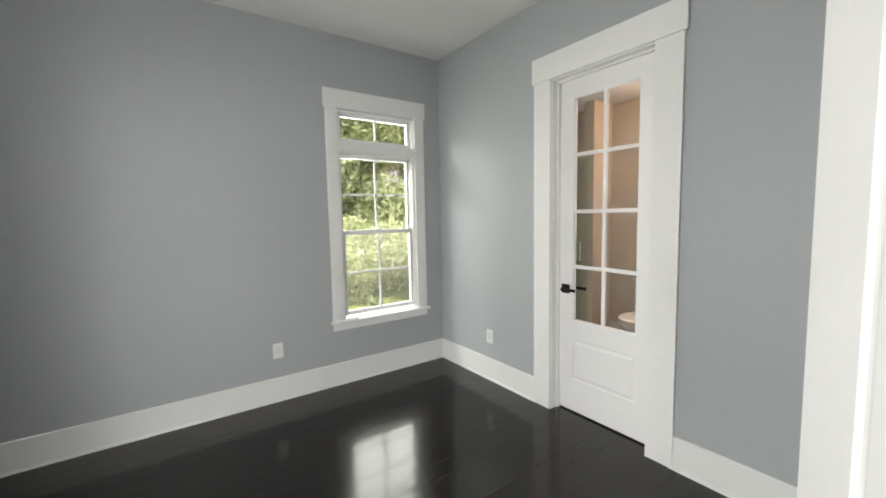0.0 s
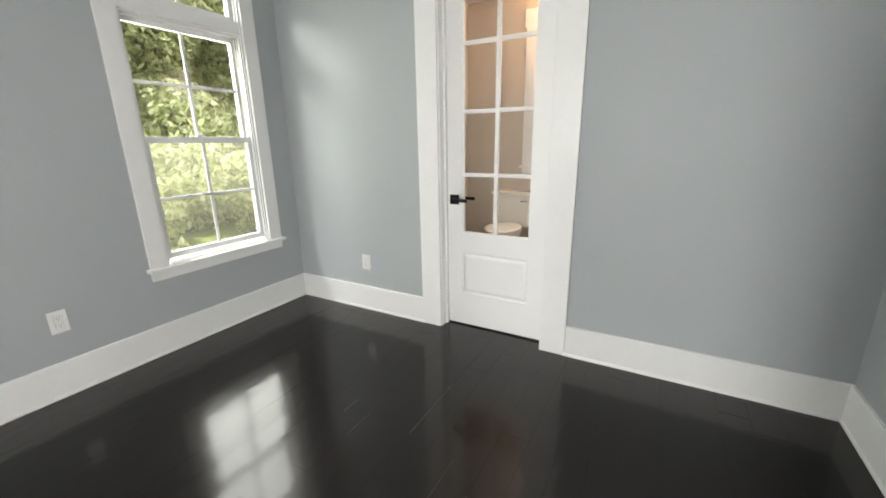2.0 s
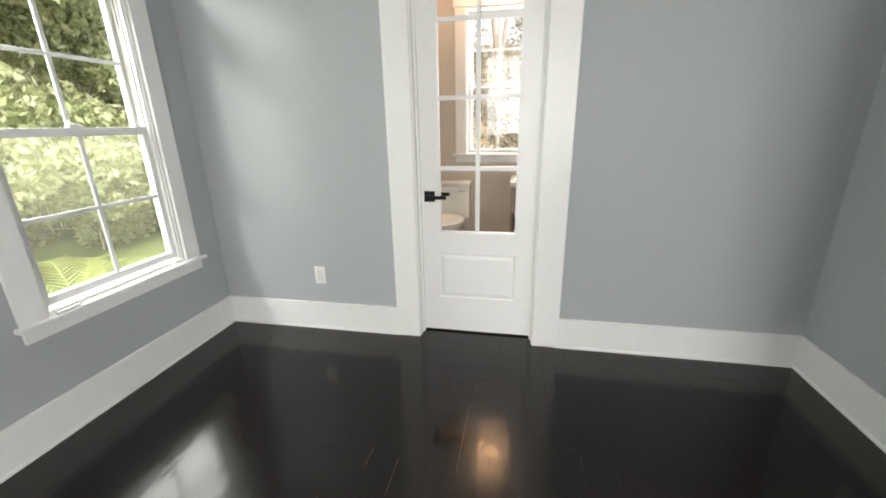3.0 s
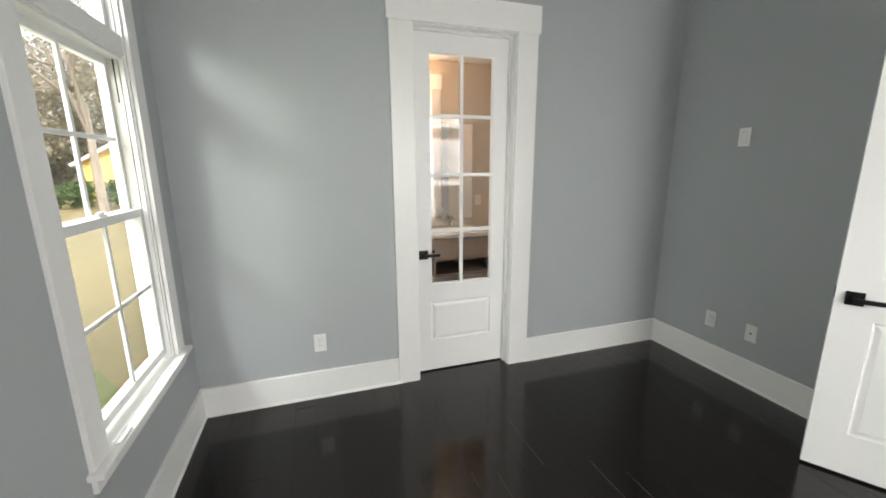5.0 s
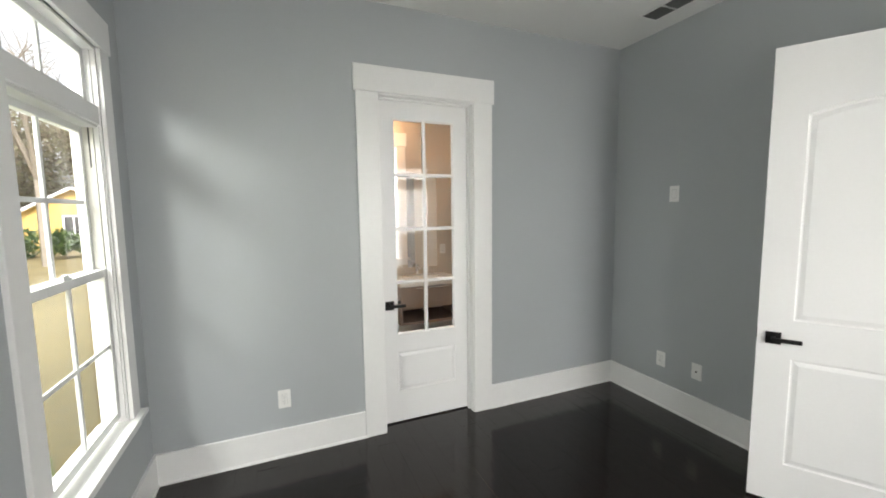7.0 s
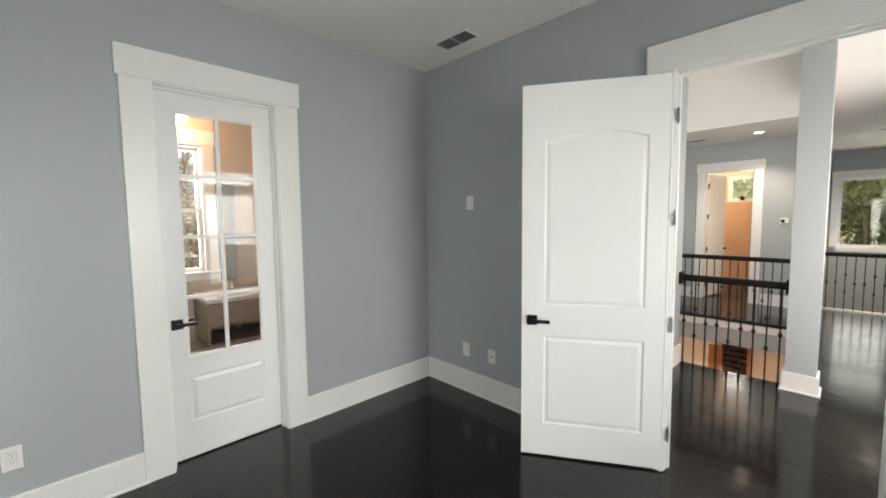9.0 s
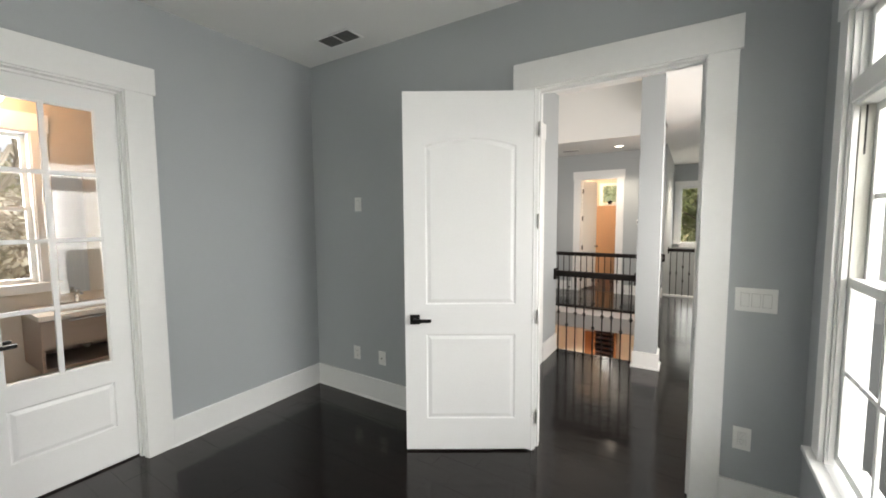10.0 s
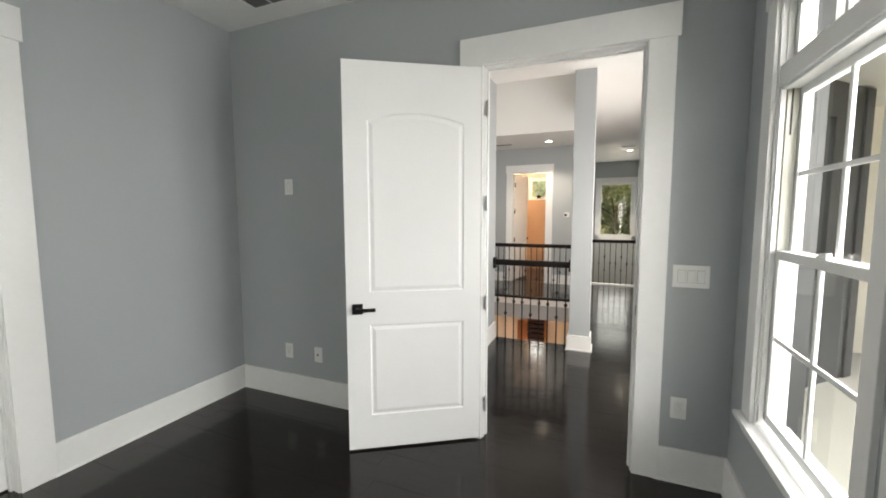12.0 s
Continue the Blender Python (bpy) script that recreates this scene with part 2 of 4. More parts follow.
def wall(name, m, u0, u1, z0, z1, thick, openings, mat, label):
    """A wall from u0 to u1 in its own frame, with through openings (ua, ub, za, zb)."""
    bm = bmnew()
    cuts = sorted({u0, u1, *(o[0] for o in openings), *(o[1] for o in openings)})
    for a, b in zip(cuts, cuts[1:]):
        gaps = sorted((o[2], o[3]) for o in openings if o[0] <= a and o[1] >= b)
        z = z0
        for za, zb in gaps:
            if za > z:
                box(bm, a, b, 0, thick, z, za)
            z = zb
        if z1 > z:
            box(bm, a, b, 0, thick, z, z1)
    bmesh.ops.remove_doubles(bm, verts=bm.verts[:], dist=0.0005)
    bm.verts.index_update()
    pairs = {}
    for f in bm.faces:
        pairs.setdefault(frozenset(v.index for v in f.verts), []).append(f)
    bmesh.ops.delete(bm, geom=[f for fs in pairs.values() if len(fs) > 1 for f in fs], context="FACES")
    return solid(name, bm, mat, label, "wall", "structure", m=m)


# ---- the room's shell ----
wall("wall_north", on_north(0), W - 0.2, E + 0.12, -0.3, H + 0.1, 0.115, [(1.362, 2.142, 0.56, 2.43)], WALL, "smooth grey painted wall with a tall window")
wall("wall_east", on_east(0), -N, -S, -0.1, H + 0.1, 0.12, [(-1.965, -1.205, -0.1, 2.46)], WALL, "smooth grey painted wall with a glazed door")
wall("wall_south", on_south(0), -E - 0.12, -W, -0.1, H + 0.1, 0.12, [(-0.245, 0.705, -0.1, 2.475)], WALL, "smooth grey painted wall with an open doorway")
wall("wall_west", on_west(0), S - 0.12, N, -0.3, H + 0.1, 0.115, [(0.07, 0.85, 0.56, 2.43), (1.073, 2.033, 0.0, 2.46)], WALL, "smooth grey painted wall with a window and a glazed outside door")
solid("ceiling", box(bmnew(), W - 0.1, E + 0.06, S - 0.06, N + 0.1, H, H + 0.09), CEIL, "plain white painted flat ceiling", "ceiling", "structure")

SHOE = [(0.0, 0.0), (-0.024, 0.0), (-0.0237, 0.008), (-0.0215, 0.014), (-0.018, 0.017), (0.0, 0.017)]
BASE = [(0.0, 0.0), (-0.017, 0.0), (-0.017, 0.193), (-0.0145, 0.197), (0.0, 0.197)]


def baseboard(m, u0, u1, s0=0.0, s1=0.0):
    """Tall flat baseboard with a small shoe moulding at its foot."""
    b = thing("baseboard", m, "tall white painted baseboard with shoe moulding along the floor", "baseboard", kind="structure")
    part("board", sweep(bmnew(), BASE, u0, u1), TRIM, b)
    part("shoe_moulding", sweep(bmnew(), SHOE, u0 + s0, u1 + s1), TRIM, b, m=pose(0, -0.0005, 0.0))
    return b


baseboard(on_north(0), W, E)
baseboard(on_east(0), -N + 0.017, -2.107, 0, 0.018)
baseboard(on_east(0), -1.059, -S - 0.017, -0.018, 0)
baseboard(on_south(0), -E, -0.372, 0, 0.018)
baseboard(on_south(0), 0.824, -W, -0.018, 0)
baseboard(on_west(0), S + 0.017, 0.96)
baseboard(on_west(0), 2.21, N - 0.017)


# ---- windows ----
def muntin_sash(parent, name, u0, u1, z0, z1, y0, y1, rail, cols, rows, mat=VINYL, bar=0.02):
    """A sash with its stiles, rails, muntins and panes."""
    bm = bmnew()
    top = rail
    box(bm, u0, u0 + rail, y0, y1, z0, z1, 0.003)
    box(bm, u1 - rail, u1, y0, y1, z0, z1, 0.003)
    box(bm, u0 + rail - 0.002, u1 - rail + 0.002, y0 + 0.001, y1 - 0.001, z0, z0 + rail, 0.003)
    box(bm, u0 + rail - 0.002, u1 - rail + 0.002, y0 + 0.001, y1 - 0.001, z1 - top, z1, 0.003)
    s = part(name, bm, mat, parent)
    ym = y0 + 0.012
    gu, gz = (u1 - u0 - 2 * rail) / cols, (z1 - z0 - 2 * rail) / rows
    for i in range(1, cols):
        u = u0 + rail + i * gu
        part("muntin", box(bmnew(), u - bar / 2, u + bar / 2, ym - 0.008, ym + 0.006, z0 + rail, z1 - rail, 0.004), mat, s)
    for j in range(1, rows):
        z = z0 + rail + j * gz
        part("muntin", box(bmnew(), u0 + rail, u1 - rail, ym - 0.007, ym + 0.005, z - bar / 2, z + bar / 2, 0.004), mat, s)
    for i in range(cols):
        for j in range(rows):
            a, b = u0 + rail + i * gu, z0 + rail + j * gz
            p = part("pane", sheet(a + 0.001, a + gu - 0.001, ym, b + 0.001, b + gz - 0.001), GLASS, s, "clear window glass")
            p.visible_shadow = False
    return s


def window_unit(name, m, half, label, left=0.1, right=0.1, screen=True, out=0.16):
    """Double-hung window, two panes by two in each sash, under a two-pane transom, with flat casing, header, sill and apron."""
    w = thing(name, m, label, "window", kind="structure")
    zs, zt, zm = 0.57, 2.43, 2.105
    # lining of the opening
    bm = bmnew()
    box(bm, -half, -half + 0.018, 0.0, out, zs, zt)
    box(bm, half - 0.018, half, 0.0, out, zs, zt)
    box(bm, -half + 0.018, half - 0.018, 0.0, out, zt - 0.018, zt)
    part("lining", bm, TRIM, w)
    # inner stops, stepped, and the vinyl tracks that the upper sash runs in
    for s in (-1, 1):
        a, b = sorted((s * (half - 0.018), s * (half - 0.03)))
        part("stop", box(bmnew(), a, b, 0.008, 0.028, zs + 0.02, zm - 0.05, 0.002), TRIM, w)
        a, b = sorted((s * (half - 0.018), s * (half - 0.034)))
        part("sash_track", box(bmnew(), a, b, 0.03, 0.072, 1.374, zm - 0.05, 0.002), LINER, w, "off-white vinyl sash track")
        a, b = sorted((s * (half - 0.034), s * (half - 0.0352)))
        part("track_slot", box(bmnew(), a, b, 0.044, 0.05, 1.86, zm - 0.05), SLOT, w, "dark slot in the sash track")
        a, b = sorted((s * (half - 0.018), s * (half - 0.026)))
        part("stop", box(bmnew(), a, b, 0.02, 0.034, zm + 0.045, zt - 0.018, 0.002), TRIM, w)
    part("transom_bar", box(bmnew(), -half + 0.017, half - 0.017, 0.004, 0.125, zm - 0.04, zm + 0.045, 0.004), TRIM, w)
    part("transom_bead", box(bmnew(), -half + 0.017, half - 0.017, 0.014, 0.075, zm - 0.056, zm - 0.04, 0.004), TRIM, w)
    muntin_sash(w, "transom_sash", -half + 0.018, half - 0.018, zm + 0.045, zt - 0.018, 0.045, 0.085, 0.036, 2, 1)
    muntin_sash(w, "upper_sash", -half + 0.018, half - 0.018, 1.335, zm - 0.05, 0.073, 0.109, 0.036, 2, 2)
    low = muntin_sash(w, "lower_sash", -half + 0.019, half - 0.019, 0.60, 1.372, 0.03, 0.071, 0.038, 2, 2)
    lock = part("sash_lock", box(bmnew(), -0.034, 0.034, 0.036, 0.066, 1.372, 1.381, 0.003), VINYL, low)
    part("lock_lever", rod(box(bmnew(), -0.028, 0.022, 0.04, 0.052, 1.381, 1.39, 0.003), (0.012, 0.05, 1.379), (0.012, 0.05, 1.393), 0.011, 14), VINYL, lock)
    if screen:
        p = part("insect_screen", sheet(-half + 0.03, half - 0.03, 0.118, 0.61, 1.33), SCREEN, w, "hazy grey insect screen")
        p.visible_shadow = False
    part("window_sill", box(bmnew(), -half - left - 0.02, half + right + 0.02, -0.05, 0.0, 0.548, 0.572, 0.005), TRIM, w)
    part("inner_sill", box(bmnew(), -half + 0.001, half - 0.001, 0.0, out + 0.02, 0.54, 0.5718), TRIM, w)
    part("apron", box(bmnew(), -half - left, half + right, -0.018, 0.0, 0.487, 0.548, 0.003), TRIM, w)
    part("casing", box(bmnew(), -half - left, -half + 0.006, -0.018, 0.0, 0.572, 2.43, 0.003), TRIM, w)
    part("casing", box(bmnew(), half - 0.006, half + right, -0.018, 0.0, 0.572, 2.43, 0.003), TRIM, w)
    part("header", box(bmnew(), -half - left - 0.014, half + right + 0.014, -0.024, 0.0, 2.43, 2.585, 0.003), TRIM, w)
    return w


window_unit("window_1", on_north(1.752, z=0.006), 0.39, "white double-hung window with muntins and a transom above", out=0.114)
window_unit("window_2", on_west(0.46), 0.39, "white double-hung window with muntins beside the outside door", right=0.065, screen=False, out=0.114)
tab = thing("sash_lift_bar", pose(1.44, N - 0.028, 0.578, 0, 0, 0), "short white bar lying loose on the window sill", "bar")
part("bar", box(bmnew(), -0.05, 0.05, -0.014, 0.014, 0.0005, 0.012, 0.003), VINYL, tab)
part("lip", box(bmnew(), -0.05, 0.05, 0.004, 0.012, 0.011, 0.02, 0.003), VINYL, tab)


# ---- door frames ----
def door_frame(name, m, half, top, head, depth, left, right, label, both=True):
    """Jambs, stops, wide flat casing and a taller header with small ears."""
    d = thing(name, m, label, "door frame", kind="structure")
    part("jamb", box(bmnew(), -half - 0.019, -half, -0.002, depth + 0.002, 0, top, 0.002), TRIM, d)
    part("jamb", box(bmnew(), half, half + 0.019, -0.002, depth + 0.002, 0, top, 0.002), TRIM, d)
    part("head_jamb", box(bmnew(), -half - 0.019, half + 0.019, -0.002, depth + 0.002, top, top + 0.019, 0.002), TRIM, d)
    for side, y0, y1, hy in ((0, -0.02, -0.002, -0.026), (1, depth + 0.002, depth + 0.02, depth + 0.002)):
        if side and not both:
            continue
        part("casing", box(bmnew(), -half - left, -half - 0.006, y0, y1, 0, top + 0.008, 0.003), TRIM, d)
        part("casing", box(bmnew(), half + 0.006, half + right, y0, y1, 0, top + 0.008, 0.003), TRIM, d)
        part("header", box(bmnew(), -half - left - 0.015, half + right + 0.015, min(y0, hy), y1, top + 0.008, head, 0.003), TRIM, d)
    return d


f = door_frame("door_frame_1", on_east(1.585), 0.361, 2.445, 2.628, 0.12, 0.16, 0.164, "wide white painted door casing with a tall header")
part("stop", box(box(box(bmnew(), -0.361, -0.349, 0.055, 0.083, 0, 2.44), 0.349, 0.361, 0.055, 0.083, 0, 2.44), -0.349, 0.349, 0.055, 0.083, 2.433, 2.445), TRIM, f)
f = door_frame("door_frame_2", on_south(-0.2255), 0.457, 2.458, 2.635, 0.12, 0.143, 0.143, "wide white painted casing round the open doorway")
part("stop", box(box(box(bmnew(), -0.457, -0.445, 0.05, 0.075, 0, 2.45), 0.445, 0.457, 0.05, 0.075, 0, 2.45), -0.445, 0.445, 0.05, 0.075, 2.446, 2.458), TRIM, f)
part("strike_plate", box(bmnew(), 0.4555, 0.4575, 0.012, 0.04, 0.94, 1.0), BLACK, f, "black strike plate")
f = door_frame("door_frame_3", on_west(1.553), 0.459, 2.445, 2.622, 0.16, 0.13, 0.162, "wide white painted casing of the outside door", both=False)


# ---- doors ----
def lever(parent, u, z, y, turn=1, out=-1):
    """Black lever on a square plate; turn: the way the lever points along x; out: the side of the leaf it stands on."""
    def yy(a, b):
        return sorted((y + out * a, y + out * b))
    y0, y1 = yy(0.0, 0.011)
    h = part("door_handle", box(bmnew(), u - 0.033, u + 0.033, y0, y1, z - 0.033, z + 0.033, 0.002), BLACK, parent, "black square lever handle")
    part("neck", rod(bmnew(), (u, y + out * 0.011, z), (u, y + out * 0.05, z), 0.011), BLACK, h)
    y0, y1 = yy(0.042, 0.054)
    a, b = sorted((u - turn * 0.012, u + turn * 0.112))
    part("lever", box(bmnew(), a, b, y0, y1, z - 0.011, z + 0.011, 0.002), BLACK, h)
    return h


def raised_panel(parent, u0, u1, z0, z1, y, out, mat, arch=0.0):
    """Sunk moulding round a raised field on one face of a leaf; the top edge may be arched."""
    def outline(d):
        pts = [(u0 + d, z0 + d), (u1 - d, z0 + d)]
        n = 14 if arch else 1
        for i in range(n + 1):
            s = 1 - 2 * i / n if n else 1
            pts.append(((u0 + u1) / 2 + s * ((u1 - u0) / 2 - d), z1 - d + (arch * (1 - s * s) if arch else 0)))
        return pts
    bm = bmnew()
    rings = []
    for d, h in ((0.0, 0.0), (0.006, -0.007), (0.013, -0.008), (0.034, -0.001), (0.04, -0.001)):
        rings.append([bm.verts.new((u, y + out * h, z)) for u, z in outline(d)])
    for p, q in zip(rings, rings[1:]):
        for i in range(len(p)):
            j = (i + 1) % len(p)
            bm.faces.new((p[i], p[j], q[j], q[i]))
    bm.faces.new(rings[-1])
    ob = part("panel", bm, mat, parent)
    return ob


def holed_slab(bm, u0, u1, z0, z1, y0, y1, holes):
    """A slab with rectangular holes (through), built from strips."""
    cu = sorted({u0, u1, *(h[0] for h in holes), *(h[1] for h in holes)})
    for a, b in zip(cu, cu[1:]):
        z = z0
        for h in sorted((h for h in holes if h[0] <= a and h[1] >= b), key=lambda h: h[2]):
            box(bm, a, b, y0, y1, z, h[2])
            z = h[3]
        box(bm, a, b, y0, y1, z, z1)
    bmesh.ops.remove_doubles(bm, verts=bm.verts[:], dist=0.0005)
    bm.verts.index_update()
    pairs = {}
    for f in bm.faces:
        pairs.setdefault(frozenset(v.index for v in f.verts), []).append(f)
    bmesh.ops.delete(bm, geom=[f for fs in pairs.values() if len(fs) > 1 for f in fs], context="FACES")
    return bm


def glazed_leaf(name, m, u0, u1, z1, thick, g, p, label, sides=(-1, 1)):
    """Eight-light door leaf over one raised panel. g, p: glass and panel as (u0, u1, z0, z1)."""
    d = thing(name, m, label, "door")
    part("leaf", holed_slab(bmnew(), u0, u1, 0.012, z1, 0, thick, [g, p]), DOOR, d)
    part("panel_core", box(bmnew(), p[0], p[1], 0.011, thick - 0.011, p[2], p[3]), DOOR, d)
    raised_panel(d, p[0], p[1], p[2], p[3], 0.0, -1, DOOR)
    raised_panel(d, p[0], p[1], p[2], p[3], thick, 1, DOOR)
    gu, gz = (g[1] - g[0]) / 2, (g[3] - g[2]) / 4
    ym = thick / 2
    part("muntin", box(bmnew(), g[0] + gu - 0.013, g[0] + gu + 0.013, 0.006, thick - 0.006, g[2], g[3], 0.004), DOOR, d)
    for j in range(1, 4):
        z = g[2] + j * gz
        part("muntin", box(bmnew(), g[0], g[1], 0.007, thick - 0.007, z - 0.013, z + 0.013, 0.004), DOOR, d)
    for i in range(2):
        for j in range(4):
            a, b = g[0] + i * gu, g[2] + j * gz
            o = part("pane", sheet(a + 0.001, a + gu - 0.001, ym, b + 0.001, b + gz - 0.001), GLASS, d, "clear glass")
            o.visible_shadow = False
    # thin beads round the glass
    bm = bmnew()
    for a, b, c, e in ((g[0], g[0] + 0.008, g[2], g[3]), (g[1] - 0.008, g[1], g[2], g[3]), (g[0] + 0.008, g[1] - 0.008, g[2], g[2] + 0.008), (g[0] + 0.008, g[1] - 0.008, g[3] - 0.008, g[3])):
        box(bm, a, b, 0.008, thick - 0.008, c, e)
    part("glazing_bead", bm, DOOR, d)
    return d


def hinge(parent, u, y, z, mat=STEEL):
    return part("hinge", rod(box(bmnew(), u - 0.002, u + 0.002, y, y + 0.03, z - 0.045, z + 0.045), (u, y, z - 0.05), (u, y, z + 0.05), 0.0065), mat, parent)


bath_door = glazed_leaf("bathroom_door", on_east(1.585, E + 0.0845), -0.357, 0.357, 2.44, 0.035, (-0.239, 0.239, 0.702, 2.311), (-0.243, 0.243, 0.255, 0.563), "closed white eight-pane glazed door with a lower panel")
lever(bath_door, -0.297, 0.935, 0.0, 1, -1)
lever(bath_door, -0.297, 0.935, 0.035, 1, 1)

# the open leaf of the doorway: hinged at its east jamb, swung far into the room
leaf = thing("panel_door", pose(0.219, -0.256, 0, 0, 0, 32.2), "open white two-panel door with an arched upper panel", "door")
LW, LT = 0.895, 0.035
up, lo = (0.145, LW - 0.145, 1.04, 2.16), (0.145, LW - 0.145, 0.236, 0.832)
part("leaf", holed_slab(bmnew(), 0.0, LW, 0.014, 2.45, -LT, 0, [(up[0], up[1], up[2], up[3]), lo]), DOOR, leaf)
part("panel_core", box(box(bmnew(), up[0], up[1], -LT + 0.011, -0.011, up[2], up[3]), lo[0], lo[1], -LT + 0.011, -0.011, lo[2], lo[3]), DOOR, leaf)
# arched top of the upper panel: the slab's fill above the arch
for yy, oo in ((-LT, -1), (0.0, 1)):
    raised_panel(leaf, *lo, yy, oo, DOOR)
    raised_panel(leaf, up[0], up[1], up[2], up[3] - 0.06, yy, oo, DOOR, arch=0.052)
ARCH = bmnew()
n = 16
pts = [(up[0], up[3] - 0.06)] + [((up[0] + up[1]) / 2 + (2 * i / n - 1) * (up[1] - up[0]) / 2, up[3] - 0.06 + 0.052 * (1 - (2 * i / n - 1) ** 2)) for i in range(1, n)] + [(up[1], up[3] - 0.06)]
for i in range(n):
    (a, za), (b, zb) = pts[i], pts[i + 1]
    for y, order in ((-LT, 1), (0.0, -1)):
        vs = [ARCH.verts.new(c) for c in ((a, y, za), (b, y, zb), (b, y, up[3]), (a, y, up[3]))]
        ARCH.faces.new(vs[::order])
part("arch_fill", ARCH, DOOR, leaf)
lever(leaf, LW - 0.068, 0.938, 0.0, -1, 1)
lever(leaf, LW - 0.068, 0.938, -LT, -1, -1)
part("latch_plate", box(bmnew(), LW - 0.0005, LW + 0.001, -LT / 2 - 0.012, -LT / 2 + 0.012, 0.925, 0.985), BLACK, leaf)
for z in (0.25, 0.95, 1.6, 2.2):
    hinge(leaf, -0.004, -0.002, z)

# glazed outside door
front = glazed_leaf("outside_door", on_west(1.553, W - 0.1), -0.452, 0.452, 2.435, 0.045, (-0.31, 0.31, 0.55, 2.29), (-0.31, 0.31, 0.2, 0.42), "closed white glazed outside door with black hardware")
lever(front, -0.375, 1.02, 0.0, 1, -1)
part("deadbolt", rod(rod(bmnew(), (-0.375, 0, 1.145), (-0.375, -0.014, 1.145), 0.033, 20), (-0.375, -0.014, 1.145), (-0.375, -0.03, 1.145), 0.012), BLACK, front, "black round deadbolt")
part("weatherstrip", box(box(bmnew(), -0.46, -0.4525, -0.006, 0.03, 0, 2.44), 0.4525, 0.46, -0.006, 0.03, 0, 2.44), RUBBER, front, "dark weatherstrip")


# ---- wall plates and ceiling vent ----
# flat grey outlines that paint the thin shade round each insert
SHADE_GREY = material("shade_outline_grey", (0.52, 0.52, 0.5), 0.7, bump=0.0)
def plate(name, m, kind, label):
    """Cover plate: duplex outlet, rocker switches (count), blank or cable jack."""
    width = 0.079 if kind != "triple" else 0.175
    p = thing(name, m, label, {"duplex": "outlet", "triple": "light switch"}.get(kind, "wall plate"))
    part("cover", box(bmnew(), -width / 2, width / 2, -0.006, 0, -0.062, 0.062, 0.003), PLATE, p)
    if kind == "duplex":
        for z in (-0.0195, 0.0195):
            part("shade_outline", box(bmnew(), -0.0185, 0.0185, -0.0068, -0.0058, z - 0.016, z + 0.016, 0.0), SHADE_GREY, p)
            r = part("receptacle", box(bmnew(), -0.017, 0.017, -0.0095, -0.006, z - 0.0145, z + 0.0145, 0.004), PLATE, p)
            bm = bmnew()
            box(bm, -0.0075, -0.0055, -0.0102, -0.0093, z - 0.001, z + 0.008)
            box(bm, 0.0055, 0.0075, -0.0102, -0.0093, z - 0.001, z + 0.006)
            rod(bm, (0, -0.0102, z - 0.008), (0, -0.0093, z - 0.008), 0.0022, 8)
            part("slots", bm, SLOT, r)
        part("screw", rod(bmnew(), (0, -0.0075, 0), (0, -0.005, 0), 0.003, 8), PLATE, p)
    elif kind == "triple":
        for u in (-0.046, 0.0, 0.046):
            part("shade_outline", box(bmnew(), u - 0.0185, u + 0.0185, -0.0068, -0.0058, -0.0355, 0.0355), SHADE_GREY, p)
            part("rocker", box(bmnew(), u - 0.0165, u + 0.0165, -0.012, -0.006, -0.033, 0.033, 0.002), PLATE, p)
    elif kind == "jack":
        part("jack", rod(bmnew(), (0, -0.014, 0), (0, -0.006, 0), 0.006, 12), SLOT, p)
    else:
        part("shade_outline", box(bmnew(), -0.0185, 0.0185, -0.0068, -0.0058, -0.0355, 0.0355), SHADE_GREY, p)
        part("insert", box(bmnew(), -0.0165, 0.0165, -0.0075, -0.006, -0.033, 0.033, 0.001), PLATE, p)
    return p


plate("wall_outlet", on_north(0.793, z=0.42), "duplex", "white duplex outlet on the window wall")
plate("wall_outlet", on_east(2.642, z=0.40), "duplex", "white duplex outlet beside the glazed door")
plate("wall_outlet", on_south(1.915, z=0.396), "duplex", "white duplex outlet above the baseboard")
plate("cable_plate", on_south(1.612, z=0.398), "jack", "small white cable jack plate above the baseboard")
plate("blank_plate", on_south(1.86, z=1.752), "blank", "white plate high on the grey wall")
plate("light_switch", on_south(-0.944, z=1.189), "triple", "white three-rocker light switch plate")
plate("wall_outlet", on_south(-0.916, z=0.437), "duplex", "white duplex outlet below the light switch")


def grille(name, m, w, d, split, label):
    g = thing(name, m, label, "vent")
    bm = bmnew()
    for a, b, c, e in ((-w / 2, w / 2, -d / 2, -d / 2 + 0.016), (-w / 2, w / 2, d / 2 - 0.016, d / 2), (-w / 2, -w / 2 + 0.016, -d / 2 + 0.016, d / 2 - 0.016), (w / 2 - 0.016, w / 2, -d / 2 + 0.016, d / 2 - 0.016)):
        box(bm, a, b, c, e, -0.008, 0, 0.002)
    if split:
        box(bm, -0.008, 0.008, -d / 2 + 0.016, d / 2 - 0.016, -0.007, 0)
    part("frame", bm, TRIM, g)
    part("backing", box(bmnew(), -w / 2 + 0.01, w / 2 - 0.01, -d / 2 + 0.01, d / 2 - 0.01, -0.002, -0.0004), SLOT, g)
    k = int((d - 0.03) / 0.012)
    for i in range(k):
        y = -d / 2 + 0.02 + i * 0.012
        part("slat", box(bmnew(), -w / 2 + 0.016, w / 2 - 0.016, y, y + 0.004, -0.007, -0.0022), VENTGREY, g)
    return g


